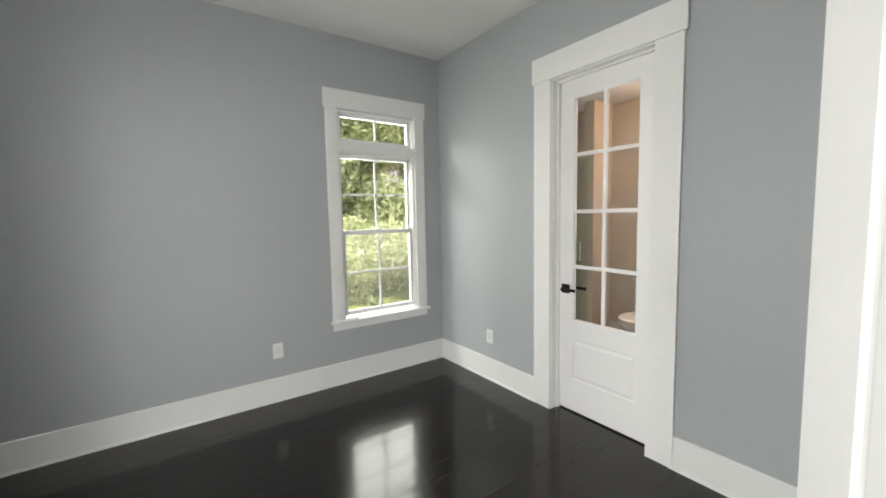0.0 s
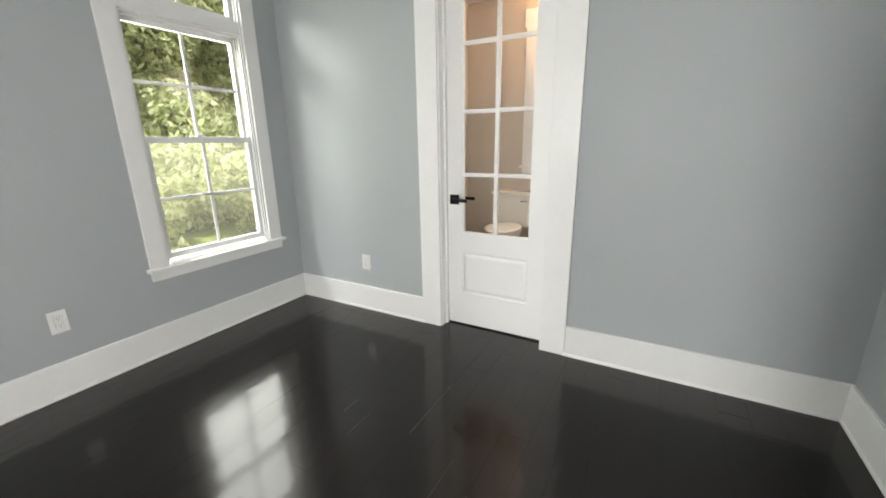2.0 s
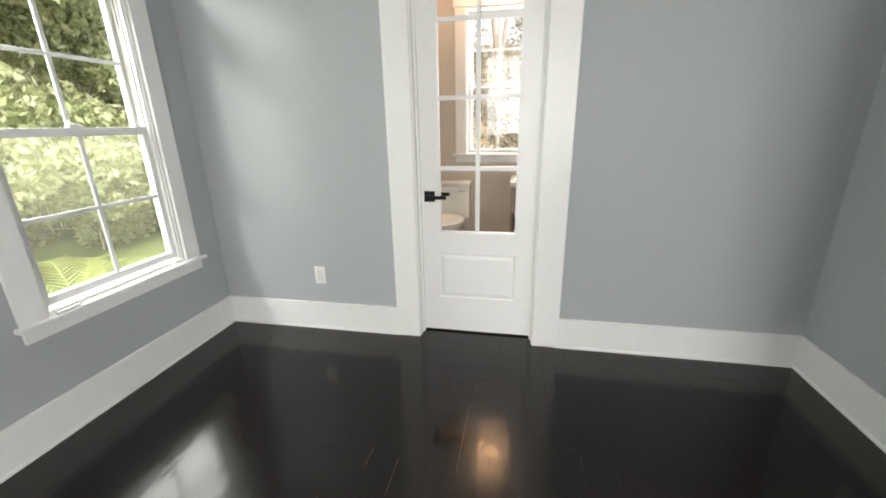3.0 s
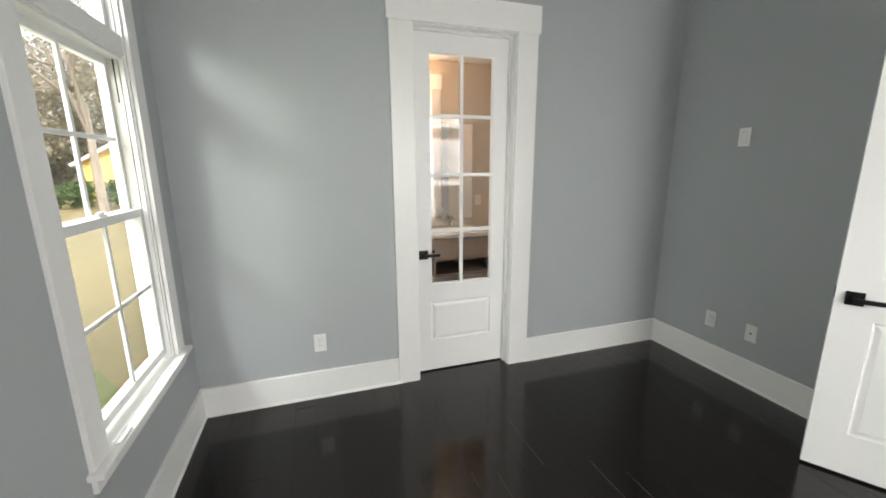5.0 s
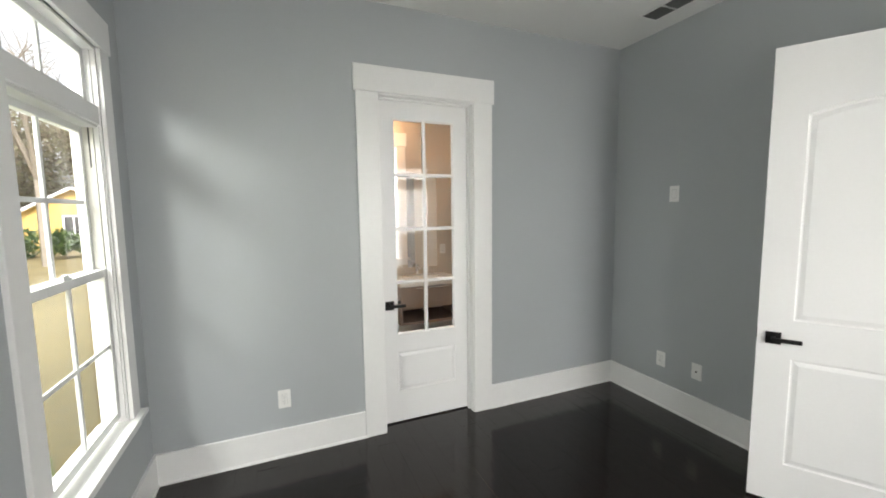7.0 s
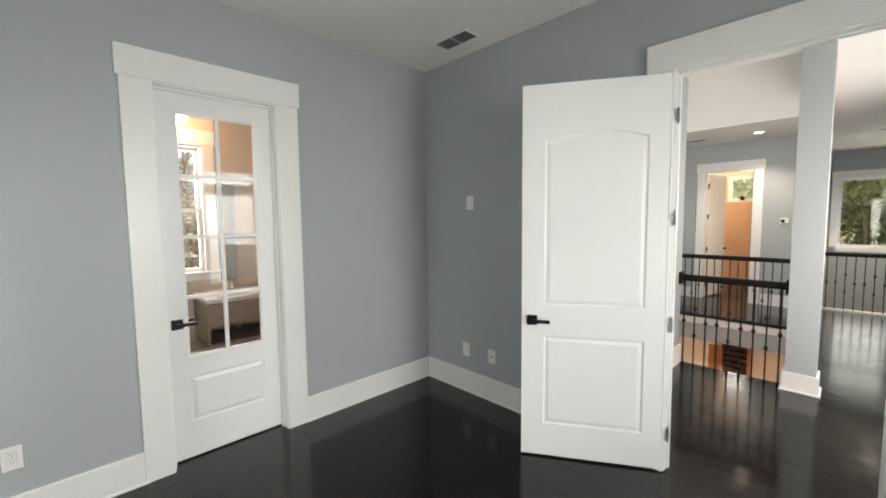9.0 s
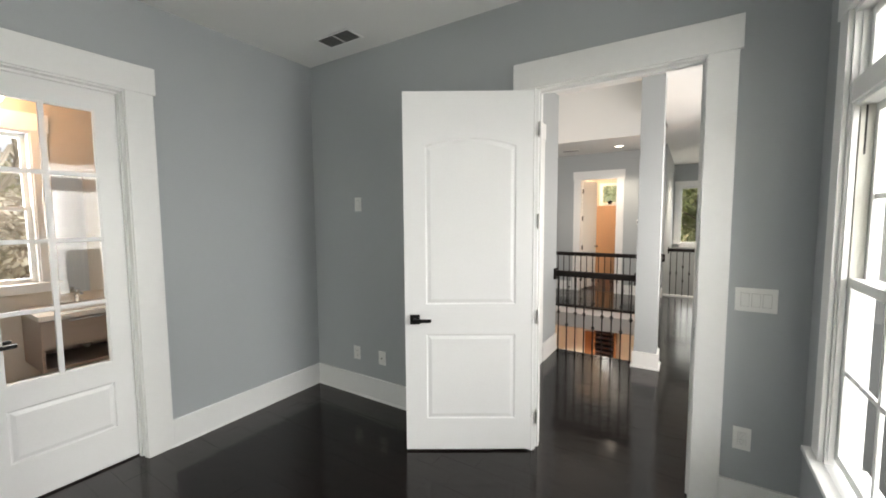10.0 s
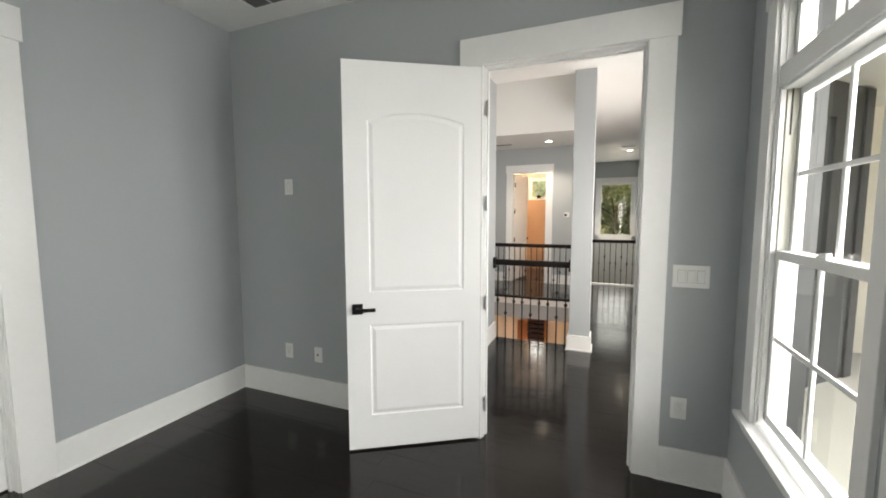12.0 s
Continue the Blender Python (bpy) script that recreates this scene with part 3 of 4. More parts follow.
grille("ceiling_vent", pose(1.755, 0.02, H), 0.36, 0.175, True, "grey slatted air vent in the white ceiling")

# ---- the hall, the stairwell and the rooms beyond ----
HS, HE, HY = S - 0.12, 0.735, -2.48
wall("wall_hall_east", on_east(0, HE), 0.376, -HY, -0.3, 4.4, 0.12, [(1.02, 1.80, -0.3, 2.46)], WALL, "grey hall wall with a glazed door")
# both openings hold fill lamps and are closed outside by the cladding
wall("wall_hall_west", on_west(0, -1.36), -10.5, HS, -3.0, 4.4, 0.12, [(-4.5, -2.3, 0.75, 2.45), (-1.75, -0.95, 0.4, 2.2)], WALL, "plain grey hall wall")
wall("wall_far", on_south(0, -6.65), -3.2, 0.2, -0.3, 4.4, 0.12, [(-1.445, -0.685, -0.3, 2.46)], WALL, "grey wall across the stairwell with a doorway")
wall("wall_far_return", on_east(0, -0.2), 6.77, 10.5, -3.0, 4.4, 0.1, [], WALL, "grey wall that returns towards the far window")
wall("wall_window_far", on_south(0, -10.4), 0.1, 1.36, -3.0, 4.4, 0.12, [(0.36, 1.26, 0.88, 2.45)], WALL, "grey far wall with a bright window")
# opening added in an unseen wall to light the stairwell
wall("wall_stair_east", on_east(0, 3.0), 2.4, 10.5, -3.0, 4.4, 0.12, [(2.9, 4.7, 1.5, 3.7)], WALL, "plain grey stairwell wall")
wall("wall_stair_north", on_north(0, HY), HE, 3.1, -3.0, 4.4, 0.12, [], WALL, "plain grey stairwell wall")
solid("ceiling_hall", box(bmnew(), -1.4, HE + 0.06, -2.42, HS + 0.02, 3.06, 3.15), CEIL, "white hall ceiling", "ceiling", "structure")
solid("ceiling_corridor", box(bmnew(), -1.4, -0.16, -10.5, -2.42, 3.06, 3.15), CEIL, "white corridor ceiling", "ceiling", "structure")
solid("ceiling_stairwell", box(bmnew(), -0.3, 3.1, -5.2, -2.3, 4.3, 4.4), CEIL, "white high stairwell ceiling", "ceiling", "structure")
solid("ceiling_landing", box(bmnew(), -0.16, 3.1, -6.75, -5.17, 2.985, 3.08), CEIL, "white lowered ceiling over the landing", "ceiling", "structure")
solid("wall_bulkhead", box(bmnew(), -0.16, 3.0, -5.17, -5.05, 2.985, 4.3), CEIL, "pale bulkhead above the stairwell", "wall", "structure")
solid("wall_corridor_upper", box(bmnew(), -0.28, -0.16, -5.05, -2.42, 3.06, 4.3), WALL, "grey upper wall above the corridor", "wall", "structure")
baseboard(on_east(0, HE), 0.376, 0.865)
baseboard(on_east(0, HE), 1.955, -HY, 0, 0)
baseboard(on_south(0, -6.65), -3.0, -1.6)
baseboard(on_south(0, -6.65), -0.53, 0.2)

f = door_frame("door_frame_4", on_east(-1.41, HE), 0.37, 2.445, 2.622, 0.12, 0.15, 0.15, "white casing of the hall's glazed door", both=False)
hall_door = glazed_leaf("hall_door", on_east(-1.41, HE + 0.012), -0.366, 0.366, 2.44, 0.035, (-0.239, 0.239, 0.702, 2.305), (-0.243, 0.243, 0.255, 0.562), "closed white eight-pane glazed hall door")
lever(hall_door, -0.305, 0.945, 0.0, 1, -1)
for z in (0.25, 0.95, 1.6, 2.2):
    part("hinge", rod(bmnew(), (0.368, -0.004, z - 0.05), (0.368, -0.004, z + 0.05), 0.009), BLACK, hall_door, "black hinge")
solid("wall_hall_closet", box(bmnew(), HE + 0.6, HE + 0.7, HY, HS, -0.1, 3.0), WALL, "plain wall behind the hall door", "wall", "structure")
solid("floor_hall_closet", box(bmnew(), HE, HE + 0.7, HY, HS, -0.1, -0.006), FLOORWOOD, "dark floor behind the hall door", "floor", "structure")

f = door_frame("door_frame_5", on_south(1.065, -6.65), 0.361, 2.445, 2.622, 0.12, 0.15, 0.15, "white casing of a doorway across the stairwell", both=False)

# column with a plain base
col = thing("square_column", pose(-0.275, -2.43, 0), "square grey painted column with a white base", "column")
part("shaft", box(bmnew(), -0.108, 0.108, -0.108, 0.108, 0, 3.06, 0.004), WALL, col)
bm = box(bmnew(), -0.126, 0.126, -0.126, 0.126, 0, 0.175, 0.003)
part("base", bm, TRIM, col, "white base board")
part("shoe", box(bmnew(), -0.142, 0.142, -0.142, 0.142, 0, 0.022, 0.008), TRIM, col)


def guard(name, m, length, label, ends=(True, True), seed=1):
    """Stair guard: flat dark handrail on thin iron balusters with small collars."""
    rng = random.Random(seed)
    g = thing(name, m, label, "railing", "stair guards")
    prof = [(-0.032, 0.92), (0.032, 0.92), (0.036, 0.94), (0.036, 0.97), (0.028, 0.985), (-0.028, 0.985), (-0.036, 0.97), (-0.036, 0.94)]
    part("handrail", sweep(bmnew(), prof, 0, length), RAILWOOD, g, "black stained wooden handrail")
    for i, u in enumerate((0.012, length - 0.012)):
        if ends[i]:
            part("rosette", box(bmnew(), u - 0.012, u + 0.012, -0.055, 0.055, 0.88, 1.01, 0.004), RAILWOOD, g)
    k = max(2, round(length / 0.105))
    for i in range(k):
        u = (i + 0.5) * length / k
        b = part("baluster", box(bmnew(), u - 0.0065, u + 0.0065, -0.0065, 0.0065, 0.0, 0.925), IRON, g)
        for z in ((0.48,), (0.62, 0.33), (0.48,))[i % 3]:
            part("collar", lathe(bmnew(), [(0.008, -0.022), (0.017, -0.012), (0.021, 0), (0.017, 0.012), (0.008, 0.022)], 8, (u, 0, z)), IRON, b)
        part("shoe", box(bmnew(), u - 0.014, u + 0.014, -0.014, 0.014, 0.0, 0.018, 0.003), IRON, b)
    return g


RAILWOOD = wood_material("black_stained_rail", (0.012, 0.008, 0.007), (0.005, 0.004, 0.004), 0.5, random_amount=0.1, spec=0.22)
guard("stair_guard", pose(-0.167, -2.43, 0), 0.902, "black handrail on thin iron balusters beside the column", seed=2)
guard("stair_guard", pose(-0.14, -5.12, 0), 3.1, "black handrail on iron balusters across the stairwell", (False, True), seed=3)
guard("stair_guard", pose(-0.245, -5.12, 0, 0, 0, 90), 2.58, "black handrail on iron balusters along the corridor", seed=4)
guard("stair_guard", pose(-1.36, -6.9, 0), 1.1, "black handrail on iron balusters at the corridor's end", seed=5)
solid("floor_curb", box(bmnew(), -1.36, -0.2, -6.98, -6.86, -0.3, 0.03, 0.003), TRIM, "white curb under the far railing", "curb", "structure")

# edges of the floors round the stairwell
solid("floor_nosing", box(bmnew(), -0.2, 3.0, -5.1, -5.02, -0.035, 0.001, 0.008), RAILWOOD, "dark floor nosing at the landing's edge", "nosing", "structure")
solid("floor_fascia", box(bmnew(), -0.2, 3.0, -5.12, -5.04, -0.15, -0.036), TRIM, "white fascia under the landing's edge", "fascia", "structure")
solid("wall_below_landing", box(bmnew(), -0.2, 3.0, -5.14, -5.06, -0.42, -0.15), WALL, "grey band below the landing's fascia", "wall", "structure")

# lower storey seen down the stairwell
CREAM = material("cream_wall_paint", (0.76, 0.72, 0.63), 0.6, grain=80, vary=0.03)
OAK = wood_material("orange_oak", (0.42, 0.19, 0.08), (0.3, 0.12, 0.045), 0.4, random_amount=0.1)
DARKWOOD = wood_material("dark_brown_wood", (0.05, 0.022, 0.015), (0.03, 0.012, 0.01), 0.35, random_amount=0.1)
# added under the landing to carry the unseen light of the lower storey
solid("ceiling_lower", box(bmnew(), -0.2, 3.0, -6.65, -5.14, -0.43, -0.39), CEIL, "ceiling of the storey below", "ceiling", "structure")
solid("wall_lower", box(bmnew(), -0.4, 3.0, -6.75, -6.65, -3.0, -0.42), CREAM, "cream wall of the storey below", "wall", "structure")
solid("floor_lower", box(bmnew(), -1.4, 3.1, -10.5, -2.3, -3.1, -3.0), OAK, "wooden floor of the storey below", "floor", "structure")
solid("wall_lower_corridor", box(bmnew(), -0.3, -0.2, -6.7, -2.4, -3.0, -0.1), CREAM, "cream wall beside the lower stair", "wall", "structure")
low_door = thing("lower_door", pose(1.15, -6.645, -3.0), "orange oak door in the storey below", "door")
part("leaf", box(bmnew(), -0.12, 0.12, 0, 0.04, 0.01, 2.1, 0.004), OAK, low_door)
part("knob", lathe(bmnew(), [(0.012, 0), (0.03, 0.02), (0.02, 0.05)], 12), BLACK, low_door, m=pose(0.08, 0.04, 1.0, -90, 0, 0))
rack = thing("slatted_rack", pose(0.83, -6.64, -3.0), "dark wooden slatted rack against the cream wall", "rack")
for u in (-0.2, 0.2):
    part("upright", box(bmnew(), u - 0.015, u + 0.015, 0, 0.2, 0, 2.3), OAK, rack)
for i in range(20):
    part("slat", box(bmnew(), -0.185, 0.185, 0.02, 0.2, 0.1 + i * 0.107, 0.155 + i * 0.107, 0.004), DARKWOOD, rack)

# warm room behind the far doorway
PEACH = material("warm_beige_paint", (0.6, 0.54, 0.47), 0.6, grain=80, vary=0.03)
TAN = material("tan_wall_panel", (0.42, 0.27, 0.18), 0.5, grain=60, vary=0.08)
wall("wall_warm_room_back", on_south(0, -9.0), -2.4, -0.15, -0.1, 3.0, 0.1, [(-1.42, -0.82, 2.0, 2.48)], PEACH, "warm beige wall with a small high window")
solid("wall_warm_room_east", box(bmnew(), 2.3, 2.4, -9.0, -6.77, -0.1, 3.0), PEACH, "warm beige side wall", "wall", "structure")
solid("wall_warm_room_west", box(bmnew(), -0.09, 0.0, -9.0, -6.77, -0.1, 3.0), PEACH, "warm beige side wall", "wall", "structure")
solid("ceiling_warm_room", box(bmnew(), -0.1, 2.4, -9.0, -6.7, 2.9, 3.0), CEIL, "ceiling of the warm room", "ceiling", "structure")
solid("floor_warm_room", box(bmnew(), 0.0, 2.4, -9.0, -6.77, -0.1, 0.0), DARKWOOD, "dark wooden floor of the warm room", "floor", "structure")
solid("wall_panel_tan", box(bmnew(), 0.1, 2.0, -8.99, -8.94, 0.0, 1.93, 0.004), TAN, "tan panelled lower wall in the warm room", "wall panel", "structure")
w = thing("window_4", on_south(1.12, -9.0), "small high window in the warm room", "window", kind="structure")
for a, b, c, e in ((-0.36, -0.28, 1.94, 2.54), (0.28, 0.36, 1.94, 2.54), (-0.28, 0.28, 2.46, 2.54), (-0.28, 0.28, 1.94, 2.02)):
    part("casing", box(bmnew(), a, b, -0.02, 0.0, c, e, 0.003), TRIM, w)
p = part("pane", sheet(-0.3, 0.3, 0.05, 2.0, 2.48), GLASS, w)
p.visible_shadow = False
star = thing("star_ornament", pose(1.2, -8.93, 2.02, 90, 0, 12), "dark metal star ornament on the ledge", "ornament")
bm = bmnew()
ring = [bm.verts.new(((0.09 if i % 2 == 0 else 0.036) * math.sin(i * math.pi / 5), (0.09 if i % 2 == 0 else 0.036) * math.cos(i * math.pi / 5), 0)) for i in range(10)]
for z in (0.02, -0.02):
    tip = bm.verts.new((0, 0, z))
    for i in range(10):
        bm.faces.new((ring[i], ring[(i + 1) % 10], tip))
part("star", bm, BLACK, star)
inner = thing("inner_door", pose(1.418, -6.8, 0, 0, 0, 76), "open white door in the far doorway", "door")
part("leaf", box(bmnew(), -0.7, 0.0, -0.035, 0.0, 0.012, 2.44, 0.003), DOOR, inner)
part("knob", lathe(bmnew(), [(0.012, 0), (0.014, 0.02), (0.028, 0.035), (0.022, 0.06)], 14), BLACK, inner, m=pose(-0.64, 0.0, 0.95, -90, 0, 0))
for z in (0.25, 0.95, 1.6, 2.2):
    part("hinge", rod(bmnew(), (0.0, 0.006, z - 0.05), (0.0, 0.006, z + 0.05), 0.012), BLACK, inner)

# far window with a plain frame and casing
w = thing("window_5", on_south(-0.81, -10.4), "white framed far window full of green leaves", "window", kind="structure")
for a, b, c, e in ((-0.57, -0.45, 0.78, 2.45), (0.45, 0.57, 0.78, 2.45), (-0.58, 0.58, 2.45, 2.6), (-0.57, 0.57, 0.78, 0.88)):
    part("casing", box(bmnew(), a, b, -0.02, 0.0, c, e, 0.003), TRIM, w)
muntin_sash(w, "sash", -0.45, 0.45, 0.88, 2.45, 0.05, 0.09, 0.05, 1, 1)

grille("ceiling_vent", pose(1.49, -6.0, 2.985), 0.36, 0.14, False, "narrow grey ceiling vent over the landing")
grille("ceiling_vent", pose(-0.95, -7.7, 3.06), 0.3, 0.14, False, "narrow grey ceiling vent in the corridor")
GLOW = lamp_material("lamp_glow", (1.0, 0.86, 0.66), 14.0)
# the third light is out of view, added to brighten the storey below
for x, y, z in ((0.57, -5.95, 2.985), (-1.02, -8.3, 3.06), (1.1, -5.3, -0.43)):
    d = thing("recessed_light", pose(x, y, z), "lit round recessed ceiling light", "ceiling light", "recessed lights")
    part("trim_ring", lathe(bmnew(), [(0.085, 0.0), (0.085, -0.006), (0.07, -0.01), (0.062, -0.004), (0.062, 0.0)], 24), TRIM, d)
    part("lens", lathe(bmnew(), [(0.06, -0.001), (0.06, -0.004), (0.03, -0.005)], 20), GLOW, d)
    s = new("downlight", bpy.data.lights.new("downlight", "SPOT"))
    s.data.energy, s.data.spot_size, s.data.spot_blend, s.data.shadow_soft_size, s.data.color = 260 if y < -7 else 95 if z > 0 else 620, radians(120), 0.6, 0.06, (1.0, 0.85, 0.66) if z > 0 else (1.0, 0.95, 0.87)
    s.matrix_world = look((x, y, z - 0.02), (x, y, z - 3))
therm = thing("thermostat", on_south(0.25, -6.65, 1.52), "small white wall sensor with a dark face", "thermostat")
part("cover", box(bmnew(), -0.055, 0.055, -0.02, 0, -0.05, 0.05, 0.006), PLATE, therm)
part("face", rod(bmnew(), (-0.02, -0.026, -0.005), (-0.02, -0.02, -0.005), 0.03, 16), BLACK, therm)

# warm lamp of the far room, its globe added out of view
for x, y, z, e in ((1.95, -7.35, 2.9, 430),):
    g = thing("ceiling_globe", pose(x, y, z), "lit white globe ceiling light with a small base", "ceiling light")
    part("base", lathe(bmnew(), [(0.07, 0), (0.07, -0.02), (0.05, -0.03)], 20), CHROME, g)
    part("globe", lathe(bmnew(), [(0.03, -0.03), (0.075, -0.055), (0.09, -0.095), (0.075, -0.135), (0.03, -0.165), (0.004, -0.17)], 24), lamp_material("warm_globe_glow", (1.0, 0.7, 0.42), e), g, smooth=True)

# ---- the bathroom ----
BE, BS, BN = 4.41, 0.42, 2.75
wall("wall_bath_east", on_east(0, BE), -3.52, -BS + 0.12, -0.1, 2.9, 0.2, [(-1.91, -1.25, 1.06, 2.43)], PEACH, "beige bathroom wall with a window")
wall("wall_bath_south", on_south(0, BS), -BE, -E - 0.12, -0.1, 2.9, 0.12, [], PEACH, "plain beige bathroom wall")
wall("wall_bath_north", on_north(0, 3.4), E + 0.12, BE + 0.2, -0.1, 2.9, 0.12, [], PEACH, "beige shower wall")
solid("wall_bath_stub", box(bmnew(), 4.06, BE, BN - 0.06, BN + 0.06, 0.0, 2.74), PEACH, "short wall at the shower's edge", "wall", "structure")
solid("ceiling_bath", box(bmnew(), E + 0.12, BE + 0.2, BS - 0.1, 3.5, 2.74, 2.84), CEIL, "white bathroom ceiling", "ceiling", "structure")
TILE = material("pale_floor_tile", (0.6, 0.55, 0.5), 0.25, grain=12, vary=0.06, bump=0.01)
GROUT = material("grey_grout", (0.2, 0.18, 0.17), 0.8)
tiles = solid("floor_bath", box(bmnew(), E + 0.12, BE + 0.1, BS - 0.1, 3.4, -0.1, -0.006), GROUT, "pale tiled bathroom floor", "floor", "structure")
me = finish("tile", box(bmnew(), -0.146, 0.146, -0.146, 0.146, -0.004, 0.0, 0.0015), TILE)
for i in range(7):
    for j in range(11):
        x, y = E + 0.27 + i * 0.3, BS + 0.15 + j * 0.3
        if x < BE + 0.1 and y < 3.3:
            t = new("tile", me)
            t.matrix_basis = pose(x, y, 0)
            t.parent = tiles
b = thing("baseboard", on_east(0, BE), "white painted bathroom baseboard", "baseboard", kind="structure")
part("board", sweep(bmnew(), BASE, -BN, -BS), TRIM, b)

w = thing("window_3", on_east(1.58, BE), "white double-hung bathroom window with bare trees outside", "window", kind="structure")
part("casing", box(bmnew(), -0.435, -0.325, -0.018, 0, 1.06, 2.43, 0.003), TRIM, w)
part("casing", box(bmnew(), 0.325, 0.435, -0.018, 0, 1.06, 2.43, 0.003), TRIM, w)
part("header", box(bmnew(), -0.45, 0.45, -0.024, 0, 2.43, 2.59, 0.003), TRIM, w)
part("window_sill", box(bmnew(), -0.46, 0.46, -0.05, 0.0, 1.035, 1.06, 0.004), TRIM, w)
part("apron", box(bmnew(), -0.435, 0.435, -0.018, 0.0, 0.97, 1.035, 0.003), TRIM, w)
part("lining", box(box(box(bmnew(), -0.33, -0.312, 0, 0.2, 1.06, 2.43), 0.312, 0.33, 0, 0.2, 1.06, 2.43), -0.312, 0.312, 0, 0.2, 2.412, 2.43), TRIM, w)
muntin_sash(w, "upper_sash", -0.312, 0.312, 1.72, 2.412, 0.11, 0.15, 0.036, 2, 2)
muntin_sash(w, "lower_sash", -0.312, 0.312, 1.062, 1.755, 0.07, 0.11, 0.038, 2, 1)

# wall-hung vanity in grey wood with an open shelf
GREYWOOD = wood_material("grey_wood_veneer", (0.36, 0.29, 0.24), (0.26, 0.2, 0.17), 0.5, random_amount=0.1)
CERAMIC = material("white_ceramic", (0.82, 0.79, 0.74), 0.12, grain=10, vary=0.01, bump=0.0)
van = thing("vanity_cabinet", on_east(1.04, 3.84), "wall-hung grey wood vanity with a drawer and open shelf", "vanity")
bm = bmnew()
box(bm, -0.37, -0.35, 0, 0.56, 0.36, 0.8, 0.001)
box(bm, 0.35, 0.37, 0, 0.56, 0.36, 0.8, 0.001)
box(bm, -0.35, 0.35, 0.005, 0.56, 0.36, 0.385)
box(bm, -0.35, 0.35, 0.54, 0.56, 0.385, 0.8)
box(bm, -0.35, 0.35, 0.012, 0.54, 0.54, 0.556)
part("body", bm, GREYWOOD, van)
part("drawer_front", box(bmnew(), -0.368, 0.368, -0.02, -0.001, 0.555, 0.79, 0.002), GREYWOOD, van)
part("drawer_pull", box(bmnew(), -0.2, 0.2, -0.034, -0.02, 0.772, 0.782, 0.002), CHROME, van, "thin bright metal pull")
part("drain_trap", rod(rod(bmnew(), (0, 0.3, 0.54), (0, 0.3, 0.44), 0.02), (0, 0.3, 0.45), (0, 0.54, 0.45), 0.02), CERAMIC, van, "white drain trap", smooth=True)
top = thing("washbasin", on_east(1.04, 3.84), "white ceramic vanity top with a sunk basin", "sink")
bm = bmnew()
for a, b, c, e in ((-0.38, -0.25, -0.03, 0.565), (0.25, 0.38, -0.03, 0.565), (-0.25, 0.25, -0.03, 0.07), (-0.25, 0.25, 0.42, 0.565)):
    box(bm, a, b, c, e, 0.8, 0.84)
part("slab", bm, CERAMIC, top)
part("basin", box(box(box(box(box(bmnew(), -0.25, 0.25, 0.07, 0.42, 0.745, 0.755), -0.262, -0.25, 0.07, 0.42, 0.75, 0.8), 0.25, 0.262, 0.07, 0.42, 0.75, 0.8), -0.25, 0.25, 0.058, 0.07, 0.75, 0.8), -0.25, 0.25, 0.42, 0.432, 0.75, 0.8), CERAMIC, top)
tap = thing("basin_tap", on_east(1.04, 3.84 + 0.5, 0.84), "chrome single-lever basin tap", "tap")
part("body", rod(bmnew(), (0, 0, 0), (0, 0, 0.12), 0.022, 16), CHROME, tap, smooth=False)
part("spout", box(bmnew(), -0.016, 0.016, -0.13, 0.0, 0.085, 0.11, 0.005), CHROME, tap)
part("lever", box(bmnew(), -0.012, 0.012, -0.09, 0.02, 0.125, 0.137, 0.004), CHROME, tap)
MIRROR = material("mirror_silver", (0.85, 0.85, 0.85), 0.01, metal=1.0, vary=0.0, bump=0.0)
mir = thing("bathroom_mirror", on_east(0.94, BE), "frameless mirror above the vanity", "mirror")
part("mirror_glass", box(bmnew(), -0.2, 0.2, -0.006, 0, 0.93, 2.06, 0.001), MIRROR, mir)
plate("wall_outlet", on_east(0.66, BE, 1.15), "duplex", "white outlet on the bathroom wall")

# toilet
wc = thing("toilet", pose(BE - 0.01, 2.06, 0, 0, 0, 90), "white two-piece toilet with a closed lid under the window", "toilet")
bm = box(bmnew(), -0.215, 0.215, 0.01, 0.2, 0.4, 0.75, 0.025)
part("tank", bm, CERAMIC, wc)
part("tank_lid", box(bmnew(), -0.23, 0.23, 0.0, 0.215, 0.75, 0.79, 0.012), CERAMIC, wc)
part("flush_lever", box(bmnew(), -0.19, -0.11, 0.2, 0.222, 0.68, 0.7, 0.004), CHROME, wc)


def oval(bm, sections, sides=24):
    """Stacked ovals: (centre y, half width, half length, z)."""
    rings = []
    for cy, a, b2, z in sections:
        rings.append([bm.verts.new((a * math.cos(2 * math.pi * i / sides), cy + b2 * math.sin(2 * math.pi * i / sides), z)) for i in range(sides)])
    for p, q in zip(rings, rings[1:]):
        for i in range(sides):
            bm.faces.new((p[i], p[(i + 1) % sides], q[(i + 1) % sides], q[i]))
    bm.faces.new(rings[0][::-1])
    bm.faces.new(rings[-1])
    return bm


part("bowl", oval(bmnew(), [(0.3, 0.11, 0.2, 0.0), (0.3, 0.105, 0.2, 0.06), (0.32, 0.1, 0.19, 0.16), (0.38, 0.13, 0.23, 0.27), (0.43, 0.18, 0.26, 0.36), (0.44, 0.187, 0.265, 0.395)]), CERAMIC, wc, smooth=True)
part("seat", oval(bmnew(), [(0.44, 0.19, 0.268, 0.4), (0.44, 0.194, 0.272, 0.408), (0.44, 0.19, 0.268, 0.418)]), CERAMIC, wc)
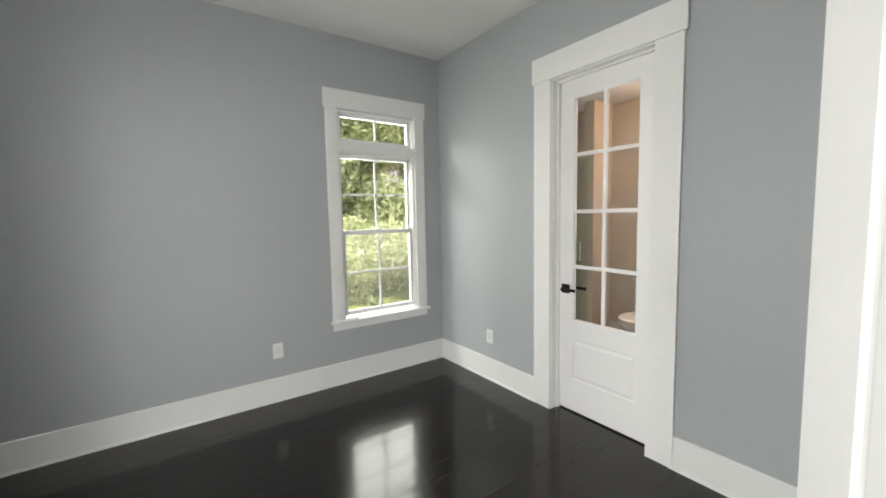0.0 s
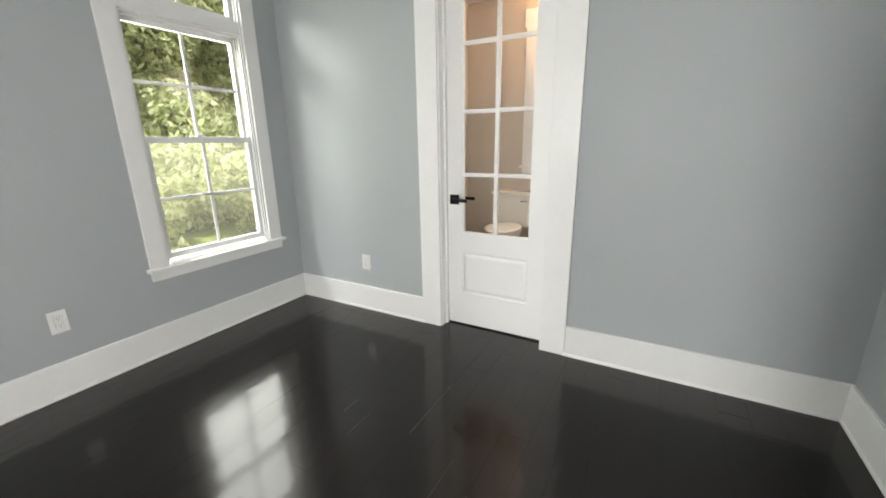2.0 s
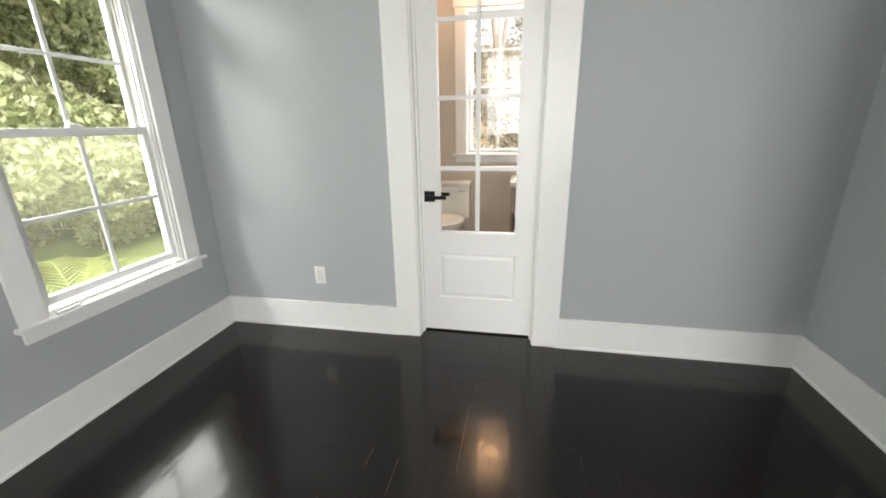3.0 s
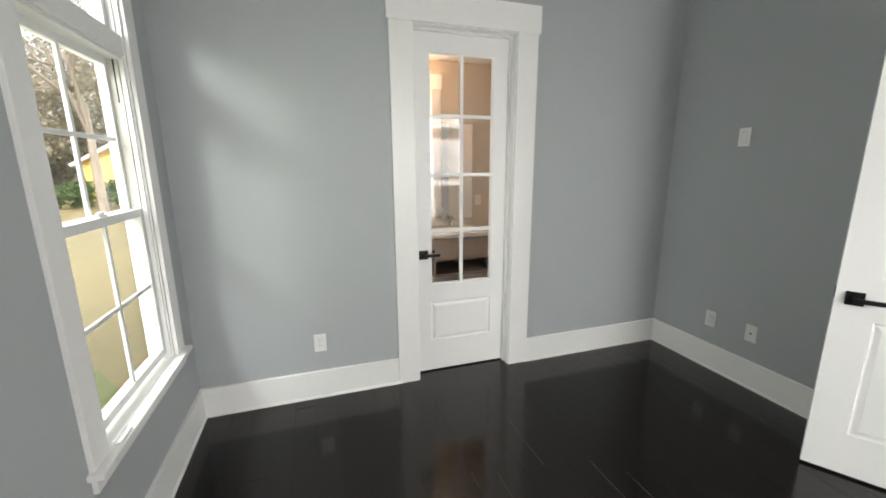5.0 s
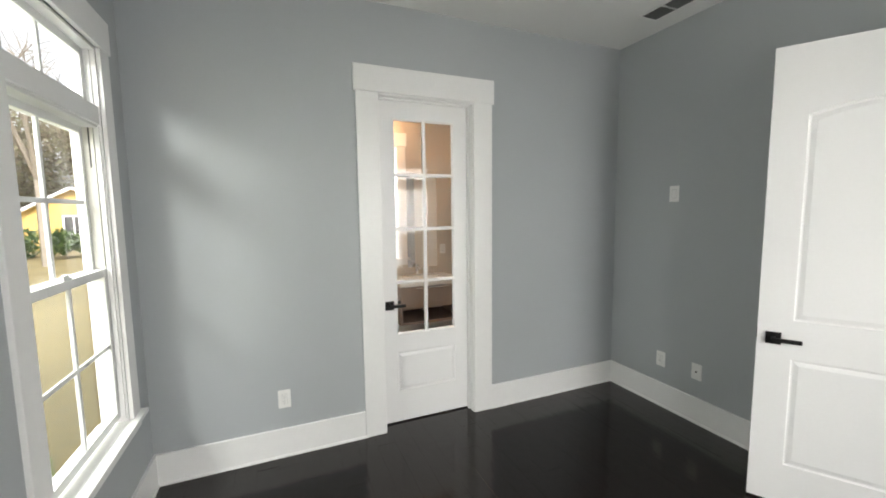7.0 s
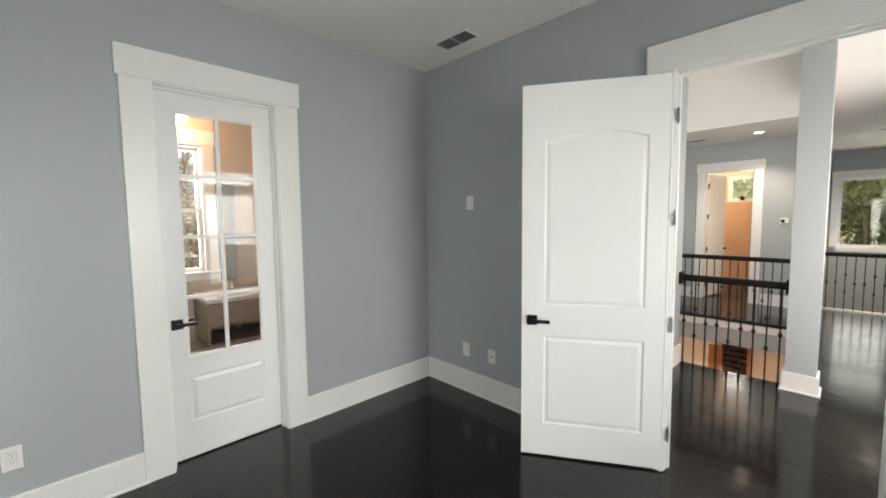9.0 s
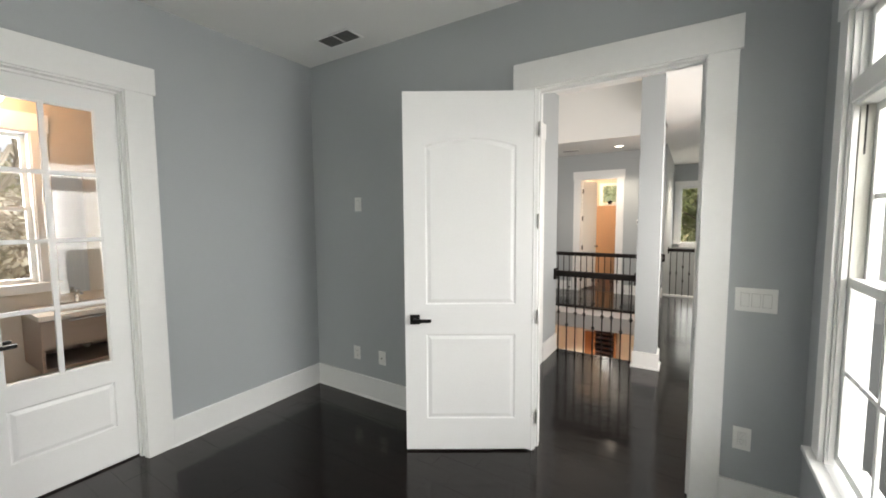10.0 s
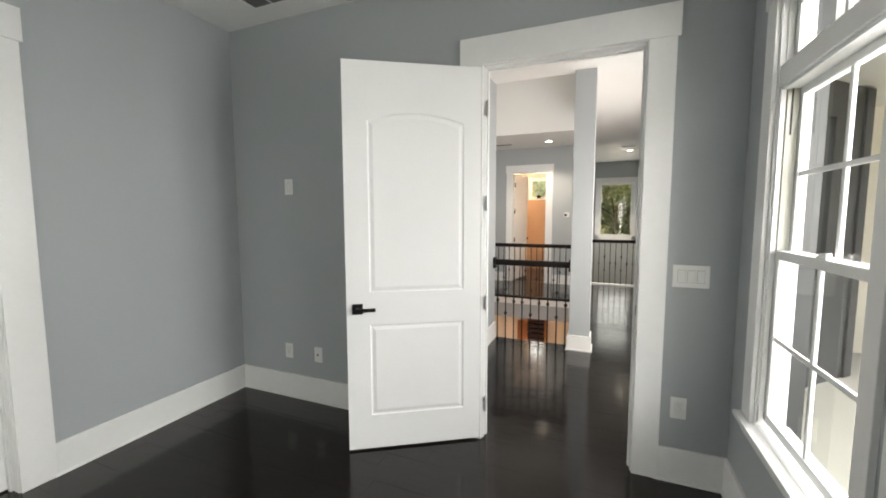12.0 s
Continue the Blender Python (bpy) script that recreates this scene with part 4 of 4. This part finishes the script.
part("lid", oval(bmnew(), [(0.44, 0.19, 0.268, 0.424), (0.44, 0.194, 0.272, 0.432), (0.44, 0.19, 0.268, 0.444), (0.44, 0.16, 0.24, 0.45)]), CERAMIC, wc)

# shower door
sh = thing("shower_door", pose(3.66, BN, 0), "green-tinted glass shower door with a chrome handle", "shower door")
p = part("glass", sheet(-0.4, 0.395, 0.0, 0.02, 2.15), SHOWERGLASS, sh)
p.visible_shadow = False
bm = bmnew()
for a, b in (((0.18, -0.05, 0.96), (0.18, -0.05, 1.18)), ((0.18, -0.05, 0.97), (0.18, 0.0, 0.97)), ((0.18, -0.05, 1.17), (0.18, 0.0, 1.17)), ((0.18, 0.05, 0.96), (0.18, 0.05, 1.18))):
    rod(bm, a, b, 0.011)
part("handle", bm, CHROME, sh, "chrome bar handle")
solid("shower_side", sheet(E + 0.12, 3.26, BN, 0.02, 2.15), SHOWERGLASS, "fixed green-tinted glass shower panel", "shower panel").visible_shadow = False

lampb = thing("ceiling_globe", pose(4.1, 1.57, 2.74), "lit white globe ceiling light with a small base", "ceiling light")
part("base", lathe(bmnew(), [(0.07, 0), (0.07, -0.02), (0.05, -0.03)], 20), CHROME, lampb)
part("globe", lathe(bmnew(), [(0.03, -0.02), (0.1, -0.04), (0.13, -0.1), (0.1, -0.16), (0.04, -0.195), (0.004, -0.2)], 24), lamp_material("globe_glow", (1.0, 0.57, 0.29), 23.0), lampb, smooth=True)

# ---- outside ----
LAWN = material("dry_yellow_grass", (0.22, 0.175, 0.075), 0.9, grain=9, vary=0.3, bump=0.3, stain=0.4)
GREENLAWN = material("green_grass", (0.15, 0.18, 0.055), 0.9, grain=9, vary=0.3, bump=0.3, stain=0.6)
GZ = -0.55


def ring_sheet(name, x0, x1, y0, y1, far, mat, label):
    """Ground that reaches the horizon, with the house's footprint left out."""
    bm = bmnew()
    for a, b, c, e in ((-far, far, y1, far), (-far, far, -far, y0), (-far, x0, y0, y1), (x1, far, y0, y1)):
        bm.faces.new([bm.verts.new(v) for v in ((a, c, GZ), (b, c, GZ), (b, e, GZ), (a, e, GZ))])
    return solid(name, bm, mat, label, "ground", "structure")


ring_sheet("ground", -1.46, 4.58, -10.5, 3.54, 1500, LAWN, "dry yellow winter lawn")
bm = bmnew()
vs = [bm.verts.new((2.0 + 6.5 * math.cos(a) * (1 + 0.12 * math.sin(3 * a)), 10.0 + 5.5 * math.sin(a) * (1 + 0.1 * math.cos(4 * a)), GZ + 0.012)) for a in [2 * math.pi * i / 40 for i in range(40)]]
bm.faces.new(vs)
solid("lawn_patch", bm, GREENLAWN, "greener patch of lawn below the bushes", "lawn", "structure")


def leaf_material(name, c1, c2, c3):
    """Leaves of several greens, one tone for each leaf, with some light passing through."""
    m = bpy.data.materials.new(name)
    m.use_nodes = True
    nt = m.node_tree
    b = nt.nodes["Principled BSDF"]
    b.inputs["Roughness"].default_value = 0.5
    geo = nt.nodes.new("ShaderNodeNewGeometry")
    ramp = nt.nodes.new("ShaderNodeValToRGB")
    ramp.color_ramp.elements[0].color, ramp.color_ramp.elements[1].color = (*c1, 1), (*c3, 1)
    e = ramp.color_ramp.elements.new(0.5)
    e.color = (*c2, 1)
    nt.links.new(geo.outputs["Random Per Island"], ramp.inputs[0])
    nt.links.new(ramp.outputs[0], b.inputs["Base Color"])
    tr = nt.nodes.new("ShaderNodeBsdfTranslucent")
    nt.links.new(ramp.outputs[0], tr.inputs["Color"])
    mix = nt.nodes.new("ShaderNodeMixShader")
    mix.inputs[0].default_value = 0.5
    nt.links.new(b.outputs[0], mix.inputs[1])
    nt.links.new(tr.outputs[0], mix.inputs[2])
    nt.links.new(mix.outputs[0], nt.nodes["Material Output"].inputs["Surface"])
    return m


LIME = leaf_material("lime_leaves", (0.36, 0.4, 0.2), (0.54, 0.58, 0.32), (0.68, 0.7, 0.45))
# LIME's leaves with the colour raised, to offset the shaded side of far trees
BRIGHTENED = leaf_material("brightened_green_leaves", (0.38, 0.43, 0.24), (0.58, 0.62, 0.4), (0.74, 0.75, 0.55))
DEEP = leaf_material("deep_green_leaves", (0.04, 0.08, 0.02), (0.10, 0.17, 0.05), (0.2, 0.28, 0.09))
BROWN = leaf_material("winter_brush", (0.32, 0.27, 0.21), (0.5, 0.44, 0.35), (0.62, 0.58, 0.46))
BARK = material("grey_brown_bark", (0.3, 0.26, 0.21), 0.9, grain=30, vary=0.3, bump=0.3)


def leaf_cloud(rng, blobs, count, size):
    """Many small bent leaves spread through the outer part of uneven blobs (x, y, z, radius)."""
    weight = np.array([b[3] ** 2 for b in blobs])
    pick = rng.choice(len(blobs), count, p=weight / weight.sum())
    c = np.array(blobs)[pick]
    d = rng.normal(size=(count, 3))
    d /= np.linalg.norm(d, axis=1)[:, None]
    r = c[:, 3] * (0.55 + 0.55 * rng.random(count))
    p = c[:, :3] + d * r[:, None] * np.array((1, 1, 0.9))
    p[:, 2] = np.maximum(p[:, 2], GZ + 0.05)
    a = rng.normal(size=(count, 3))
    a /= np.linalg.norm(a, axis=1)[:, None]
    b = np.cross(a, rng.normal(size=(count, 3)))
    b /= np.linalg.norm(b, axis=1)[:, None] + 1e-9
    s = (size * (0.6 + 0.8 * rng.random(count)))[:, None]
    quads = np.stack((p - a * s, p + b * s * 0.42, p + a * s, p - b * s * 0.42), axis=1).reshape(-1, 3)
    return quads.tolist(), [(4 * i, 4 * i + 1, 4 * i + 2, 4 * i + 3) for i in range(count)]


def limbs(bm, rng, base, way, length, radius, level, most):
    """Tapering limb that forks."""
    tip = base + way * length
    rod(bm, base, tip, radius, 6 if level < 2 else 4, radius * 0.62)
    if level >= most:
        return
    for _ in range(3 if level < 2 else 4):
        turn = Vector(rng.normal(size=3).tolist()) * (0.42 + 0.14 * level)
        at = base + way * length * float(rng.uniform(0.55, 1.0))
        d = (way + turn + Vector((0, 0, 0.12))).normalized()
        limbs(bm, rng, at, d, length * float(rng.uniform(0.5, 0.72)), radius * 0.5, level + 1, most)


def tree(x, y, height, spread, leaves, size, mat, label, seed, bare=False, low=0.3, name="tree"):
    """Trunk, forking limbs and a crown of separate leaves; a bare tree has limbs only."""
    rng = np.random.default_rng(seed)
    t = thing(name, pose(x, y, GZ), label, "tree" if name == "tree" else "shrub")
    bm = bmnew()
    limbs(bm, rng, Vector((0, 0, -0.05)), Vector((0.03, 0.02, 1)).normalized(), height * (0.42 if bare else 0.35), (0.016 * height + 0.02) * (1.0 if bare else 0.55), 0, 4 if bare else 2)
    part("trunk", bm, BARK, t)
    if not bare:
        blobs = []
        for _ in range(16):
            h = height * rng.uniform(low, 0.95)
            k = spread * (1.05 - 0.55 * (h / height))
            a = rng.uniform(0, 2 * math.pi)
            rr = k * rng.uniform(0.2, 0.9)
            blobs.append((rr * math.cos(a), rr * math.sin(a), h - 0.0, spread * rng.uniform(0.28, 0.5)))
        v, f = leaf_cloud(rng, blobs, leaves, size)
        v = [(p[0], p[1], max(p[2], 0.05)) for p in v]
        me = bpy.data.meshes.new("crown")
        me.from_pydata(v, [], f)
        me.materials.append(mat)
        c = new("crown", me)
        c.parent = t
        tagged(c, kind="stuff")
    return t


# leafy bank beyond the north window
k = 0
for x, y, h, s in ((-1.5, 10.5, 6.5, 2.3), (1.0, 11.0, 7.2, 2.4), (3.4, 10.6, 6.6, 2.3), (5.6, 10.9, 7.0, 2.4), (7.8, 11.2, 6.0, 2.2), (9.8, 11.8, 5.2, 2.0), (4.4, 14.5, 9.0, 3.0), (0.5, 15.0, 9.5, 3.2)):
    k += 1
    tree(x, y, h, s, 26000, 0.085, LIME, "leafy lime-green tree in the bank beyond the window", 20 + k, low=0.08)
for x, y, h, s in ((2.2, 7.6, 1.5, 0.9), (3.6, 7.9, 1.9, 1.1), (5.2, 8.1, 1.6, 1.0), (0.6, 7.8, 1.7, 1.0), (6.6, 8.6, 1.6, 1.0)):
    k += 1
    tree(x, y, h, s, 5000, 0.07, LIME, "low lime-green shrub at the lawn's edge", 20 + k, low=0.1, name="shrub")
for x, y, h in ((13, 12.5, 9), (17, 15, 11), (22, 12, 12), (26, 18.5, 13), (15, 7.5, 10), (20, 4.5, 11), (13, 0.5, 9), (16, 2.2, 10), (24, 9, 12)):
    k += 1
    tree(x, y, h, 2, 0, 0, DEEP, "bare winter tree with fine grey branches", 20 + k, bare=True)
for x, y, h, s in ((-1.0, -17.0, 6, 3.0), (-4.0, -17.5, 6.2, 3.0), (2.2, -16.5, 6.0, 2.8), (0.6, -20.0, 7.5, 3.2), (-2.6, -20.5, 7.5, 3.2)):
    k += 1
    tree(x, y, h, s, 8000, 0.16, BRIGHTENED, "leafy green tree outside the far window", 20 + k, low=0.02)

for x, y, h, s in ((10.5, 0.2, 3.0, 1.5), (11.0, 2.2, 3.4, 1.7), (10.2, 4.0, 2.8, 1.5)):
    k += 1
    tree(x, y, h, s, 6000, 0.08, BROWN, "brown winter thicket beyond the bathroom window", 20 + k, low=0.1, name="shrub")

for x, y, h, s in ((-15, -6.5, 6.5, 2.6), (-17, -1.5, 7, 2.8), (-16, 3.5, 6.5, 2.6)):
    k += 1
    tree(x, y, h, s, 9000, 0.14, BRIGHTENED, "leafy green tree beyond the porch", 20 + k, low=0.08)



def frond_plant(x, y, label, seed):
    """Low cycad: arching stems with paired narrow leaflets."""
    rng = random.Random(seed)
    p = thing("frond_plant", pose(x, y, GZ), label, "shrub")
    part("stem", rod(bmnew(), (0, 0, -0.02), (0, 0, 0.22), 0.09, 8, 0.07), BARK, p)
    for i in range(15):
        turn, rise, reach = 2 * math.pi * i / 15 + rng.uniform(-0.15, 0.15), rng.uniform(0.55, 1.0), rng.uniform(0.7, 1.0)
        bm = bmnew()
        line = [Vector((math.cos(turn) * reach * k / 12, math.sin(turn) * reach * k / 12, 0.2 + rise * (k / 12) * (1.25 - 0.8 * k / 12))) for k in range(13)]
        side = Vector((-math.sin(turn), math.cos(turn), 0))
        for a, b in zip(line, line[1:]):
            rod(bm, a, b, 0.007, 4)
            for s in (-1, 1):
                for m in (a, (a + b) / 2):
                    tip = m + side * s * 0.17 + (b - a).normalized() * 0.09 + Vector((0, 0, 0.03))
                    w = (b - a).normalized() * 0.012
                    bm.faces.new([bm.verts.new(q) for q in (m - w, m + w, tip)])
        part("frond", bm, FROND, p)
    return p


FROND = leaf_material("yellow_green_fronds", (0.4, 0.48, 0.12), (0.5, 0.56, 0.18), (0.58, 0.62, 0.26))
frond_plant(2.75, 5.25, "yellow-green cycad with arching fronds on the lawn", 3)

# distant woods: brown-grey thicket, beyond the yellow house
rng = np.random.default_rng(5)
bl = []
for i in range(320):
    a = rng.uniform(-0.9, 1.3)
    d = rng.uniform(52, 75)
    bl.append((d * math.cos(a), d * math.sin(a) + 3, rng.uniform(0, 1) ** 1.3 * 13, rng.uniform(1.8, 3.6)))
v, f = leaf_cloud(rng, bl, 230000, 0.26)
me = bpy.data.meshes.new("woods")
me.from_pydata(v, [], f)
me.materials.append(leaf_material("winter_thicket", (0.2, 0.17, 0.12), (0.34, 0.3, 0.22), (0.38, 0.38, 0.24)))
tagged(new("distant_woods", me), "distant brown-grey winter woods", "woods", kind="stuff")

# yellow house across the lawn
YELLOW = material("yellow_siding", (0.62, 0.42, 0.12), 0.7, grain=8, vary=0.06, bump=0.05)
ROOFING = material("grey_shingles", (0.09, 0.085, 0.085), 0.9, grain=20, vary=0.2, bump=0.2)
house = thing("yellow_house", pose(33.5, 15.3, GZ, 0, 0, 112), "yellow wooden house with a grey roof and a white-trimmed gable", "house")


def gable_roof(u0, u1, peak, eave, y0, y1, over=0.35):
    """Two thick roof slopes over a span from u0 to u1, with the ridge along y."""
    um, rise = (u0 + u1) / 2, (peak - eave) / ((u1 - u0) / 2)
    low = eave - rise * over
    prof = [(u0 - over, low), (um, peak), (u1 + over, low), (u1 + over, low + 0.16), (um, peak + 0.18), (u0 - over, low + 0.16)]
    bm = bmnew()
    a = [bm.verts.new((x, y0, z)) for x, z in prof]
    b = [bm.verts.new((x, y1, z)) for x, z in prof]
    for i in range(6):
        bm.faces.new((a[i], a[(i + 1) % 6], b[(i + 1) % 6], b[i]))
    bm.faces.new(a)
    bm.faces.new(b[::-1])
    return bm


def gable_wall(u0, u1, peak, eave, y0, y1):
    """House body with pointed ends."""
    bm = bmnew()
    prof = [(u0, 0), (u1, 0), (u1, eave), ((u0 + u1) / 2, peak), (u0, eave)]
    a = [bm.verts.new((x, y0, z)) for x, z in prof]
    b = [bm.verts.new((x, y1, z)) for x, z in prof]
    for i in range(5):
        bm.faces.new((a[i], a[(i + 1) % 5], b[(i + 1) % 5], b[i]))
    bm.faces.new(a)
    bm.faces.new(b[::-1])
    return bm


part("wall", gable_wall(-2.4, 2.4, 3.95, 2.45, -9.0, 0.0), YELLOW, house)
part("roof", gable_roof(-2.4, 2.4, 3.97, 2.47, -9.2, 0.4), ROOFING, house)
part("wall", gable_wall(-12.0, -2.41, 4.6, 2.4, -8.0, -1.5), YELLOW, house)
part("roof", gable_roof(-12.0, -2.41, 4.62, 2.42, -8.3, -1.2), ROOFING, house)
for s in (-1, 1):
    part("bargeboard", rod(bmnew(), (s * 2.75, 0.43, 2.28), (0, 0.43, 4.0), 0.11, 6), TRIM, house, "white bargeboard")
for u, y, z0, z1, h in ((0.0, 0.0, 0.9, 2.2, 0.55), (-5.0, -1.5, 0.9, 2.1, 0.6), (-8.5, -1.5, 0.9, 2.1, 0.6)):
    wn = part("window", box(bmnew(), u - h, u + h, y, y + 0.06, z0, z1, 0.01), TRIM, house)
    part("pane", box(bmnew(), u - h + 0.1, u - 0.04, y + 0.05, y + 0.07, z0 + 0.1, z1 - 0.1), SLOT, wn)
    part("pane", box(bmnew(), u + 0.04, u + h - 0.1, y + 0.05, y + 0.07, z0 + 0.1, z1 - 0.1), SLOT, wn)
for i in range(7):
    k += 1
    tree(25 + 0.25 * i, 8.5 + 2.1 * i, 1.3, 1.1, 900, 0.14, DEEP, "dark clipped shrub in front of the yellow house", 60 + i, low=0.2, name="shrub")

# porch outside the west window and door
SIDING = material("dark_grey_siding", (0.05, 0.051, 0.052), 0.7, grain=30, vary=0.06)
SLATE = material("slate_grey_trim", (0.028, 0.029, 0.03), 0.6, grain=30, vary=0.06)
DECK = material("pale_porch_concrete", (0.27, 0.265, 0.23), 0.8, grain=14, vary=0.06, bump=0.05)
solid("porch_floor", box(box(bmnew(), -4.6, -1.365, -3.6, 4.4, GZ, -0.02), -1.365, -1.276, -0.37, 4.4, GZ, -0.02), DECK, "pale concrete porch floor", "porch", "structure")
solid("porch_ceiling", box(box(bmnew(), -4.6, -1.365, -3.6, 4.4, 2.66, 2.76), -1.365, -1.276, -0.37, 4.4, 2.66, 2.76), TRIM, "white porch ceiling", "ceiling", "structure")
solid("wall_house_cladding", box(box(bmnew(), -1.505, -1.482, -10.5, -0.38, GZ, 4.4), -1.505, -1.277, -0.38, -0.355, GZ, 4.4), SIDING, "dark grey cladding on the house wall", "wall", "structure")
# slanting house wall at the porch's end, with a dark two-by-two window
slant = pose(-1.36, -1.29, 0, 0, 0, 225)
wall("wall_porch", slant, 0.25, 1.92, GZ, 2.655, 0.12, [(0.42, 1.3, 0.95, 2.35)], SIDING, "dark grey slanting house wall at the porch's end")
# dark sheet that stands for the unlit room behind this window
solid("porch_window_backing", box(bmnew(), 0.42, 1.3, 0.2, 0.23, 0.9, 2.4), SIDING, "dark sheet in place of the unlit room behind the porch window", "wall", "structure", m=slant)
solid("wall_porch_end", box(bmnew(), -4.6, -2.5, -3.6, -3.48, -0.02, 2.66), CREAM, "pale cream wall closing the porch", "wall", "structure")
w = thing("window_6", slant @ pose(0.86, 0, 0), "dark-framed window in the grey porch wall", "window", kind="structure")
for a, b, c, e in ((-0.5, -0.44, 0.89, 2.41), (0.44, 0.5, 0.89, 2.41), (-0.44, 0.44, 2.35, 2.41), (-0.44, 0.44, 0.89, 0.95)):
    part("casing", box(bmnew(), a, b, -0.02, 0.0, c, e, 0.003), SIDING, w)
muntin_sash(w, "sash", -0.44, 0.44, 0.95, 2.35, 0.05, 0.09, 0.04, 2, 2, mat=SIDING)
part("corner_board", box(bmnew(), 0.93, 1.06, -0.022, -0.001, -0.02, 2.65, 0.003), SLATE, w, "darker grey corner board")
for x, y in ((-4.4, -3.4), (-4.4, 1.5), (-4.4, 4.2)):
    post = thing("porch_post", pose(x, y, -0.02), "square white porch post", "post", "porch posts")
    part("shaft", box(bmnew(), -0.08, 0.08, -0.08, 0.08, 0, 2.68, 0.005), TRIM, post)
    part("base", box(bmnew(), -0.1, 0.1, -0.1, 0.1, 0, 0.18, 0.005), TRIM, post)

# roof over the whole house, unseen from within
solid("roof", box(bmnew(), -1.5, 4.62, -10.6, 3.56, 4.42, 4.6), ROOFING, "flat grey roof over the house", "roof", "structure")

# ---- floor boards, last ----
def boards(name, x0, x1, y0, y1, label, pieces, seed, width=0.128):
    """Floor of long narrow boards laid along x, with hairline joints."""
    rng = random.Random(seed)
    base = solid(name, box(bmnew(), x0, x1, y0, y1, -0.08, -0.007), SLOT, label, "floor", "structure")
    joined = bmnew()
    lengths = (0.45, 0.6, 0.75, 0.9, 1.05, 1.2)
    meshes = {}
    y = y0
    while y < y1 - 0.01:
        w = min(width, y1 - y)
        x = x0 - rng.random() * 0.9
        while x < x1:
            length = rng.choice(lengths)
            a, b = max(x, x0), min(x + length, x1)
            x += length
            if b - a < 0.02:
                continue
            tilt = rng.uniform(-0.0006, 0.0006)
            g = 0.0002
            if pieces:
                key = (round(b - a, 3), round(w, 3))
                if key not in meshes:
                    bm = bmnew()
                    box(bm, -(b - a) / 2 + g, (b - a) / 2 - g, -w / 2 + g, w / 2 - g, -0.007, 0.0)
                    bmesh.ops.bevel(bm, geom=[e for e in bm.edges if all(v.co.z > -0.001 for v in e.verts)], offset=0.0003, segments=1, affect="EDGES")
                    meshes[key] = finish("floor_board", bm, FLOORWOOD)
                o = new("floor_board", meshes[key])
                o.matrix_basis = pose((a + b) / 2, y + w / 2, tilt, rng.uniform(-0.12, 0.12), rng.uniform(-0.02, 0.02), 0)
                o.parent = base
            else:
                box(joined, a + g, b - g, y + g, y + w - g, -0.007, tilt)
        y += width
    if not pieces:
        tagged(part("floor_boards", joined, FLOORWOOD, base), kind="stuff")
    else:
        joined.free()
    return base


room_floor = boards("floor", W, E + 0.13, S - 0.12, N, "glossy black-stained wooden floor boards", True, 7)
# a few joints whose edges are rubbed to bare wood
RUBBED = material("rubbed_wood_edge", (0.11, 0.075, 0.06), 0.6, grain=60, vary=0.3, bump=0.0)
for x0, x1, row in ((1.39, 1.81, 15), (1.05, 1.34, 13), (1.02, 1.21, 12), (1.36, 1.47, 18), (1.25, 1.42, 17), (0.62, 0.8, 11), (0.3, 0.42, 16), (1.1, 1.2, 19)):
    y = S - 0.12 + 0.128 * row
    part("rubbed_edge", box(bmnew(), x0, x1, y - 0.0007, y + 0.0007, -0.002, 0.0007), RUBBED, room_floor)
boards("floor_hall", -1.36, HE, HY, S - 0.1205, "glossy black-stained wooden hall floor", True, 8)
boards("floor_corridor", -1.36, -0.18, -6.86, HY - 0.0005, "glossy black-stained corridor floor", True, 9)
boards("floor_landing", -0.1795, 3.0, -6.77, -5.1, "glossy black-stained landing floor", True, 10)
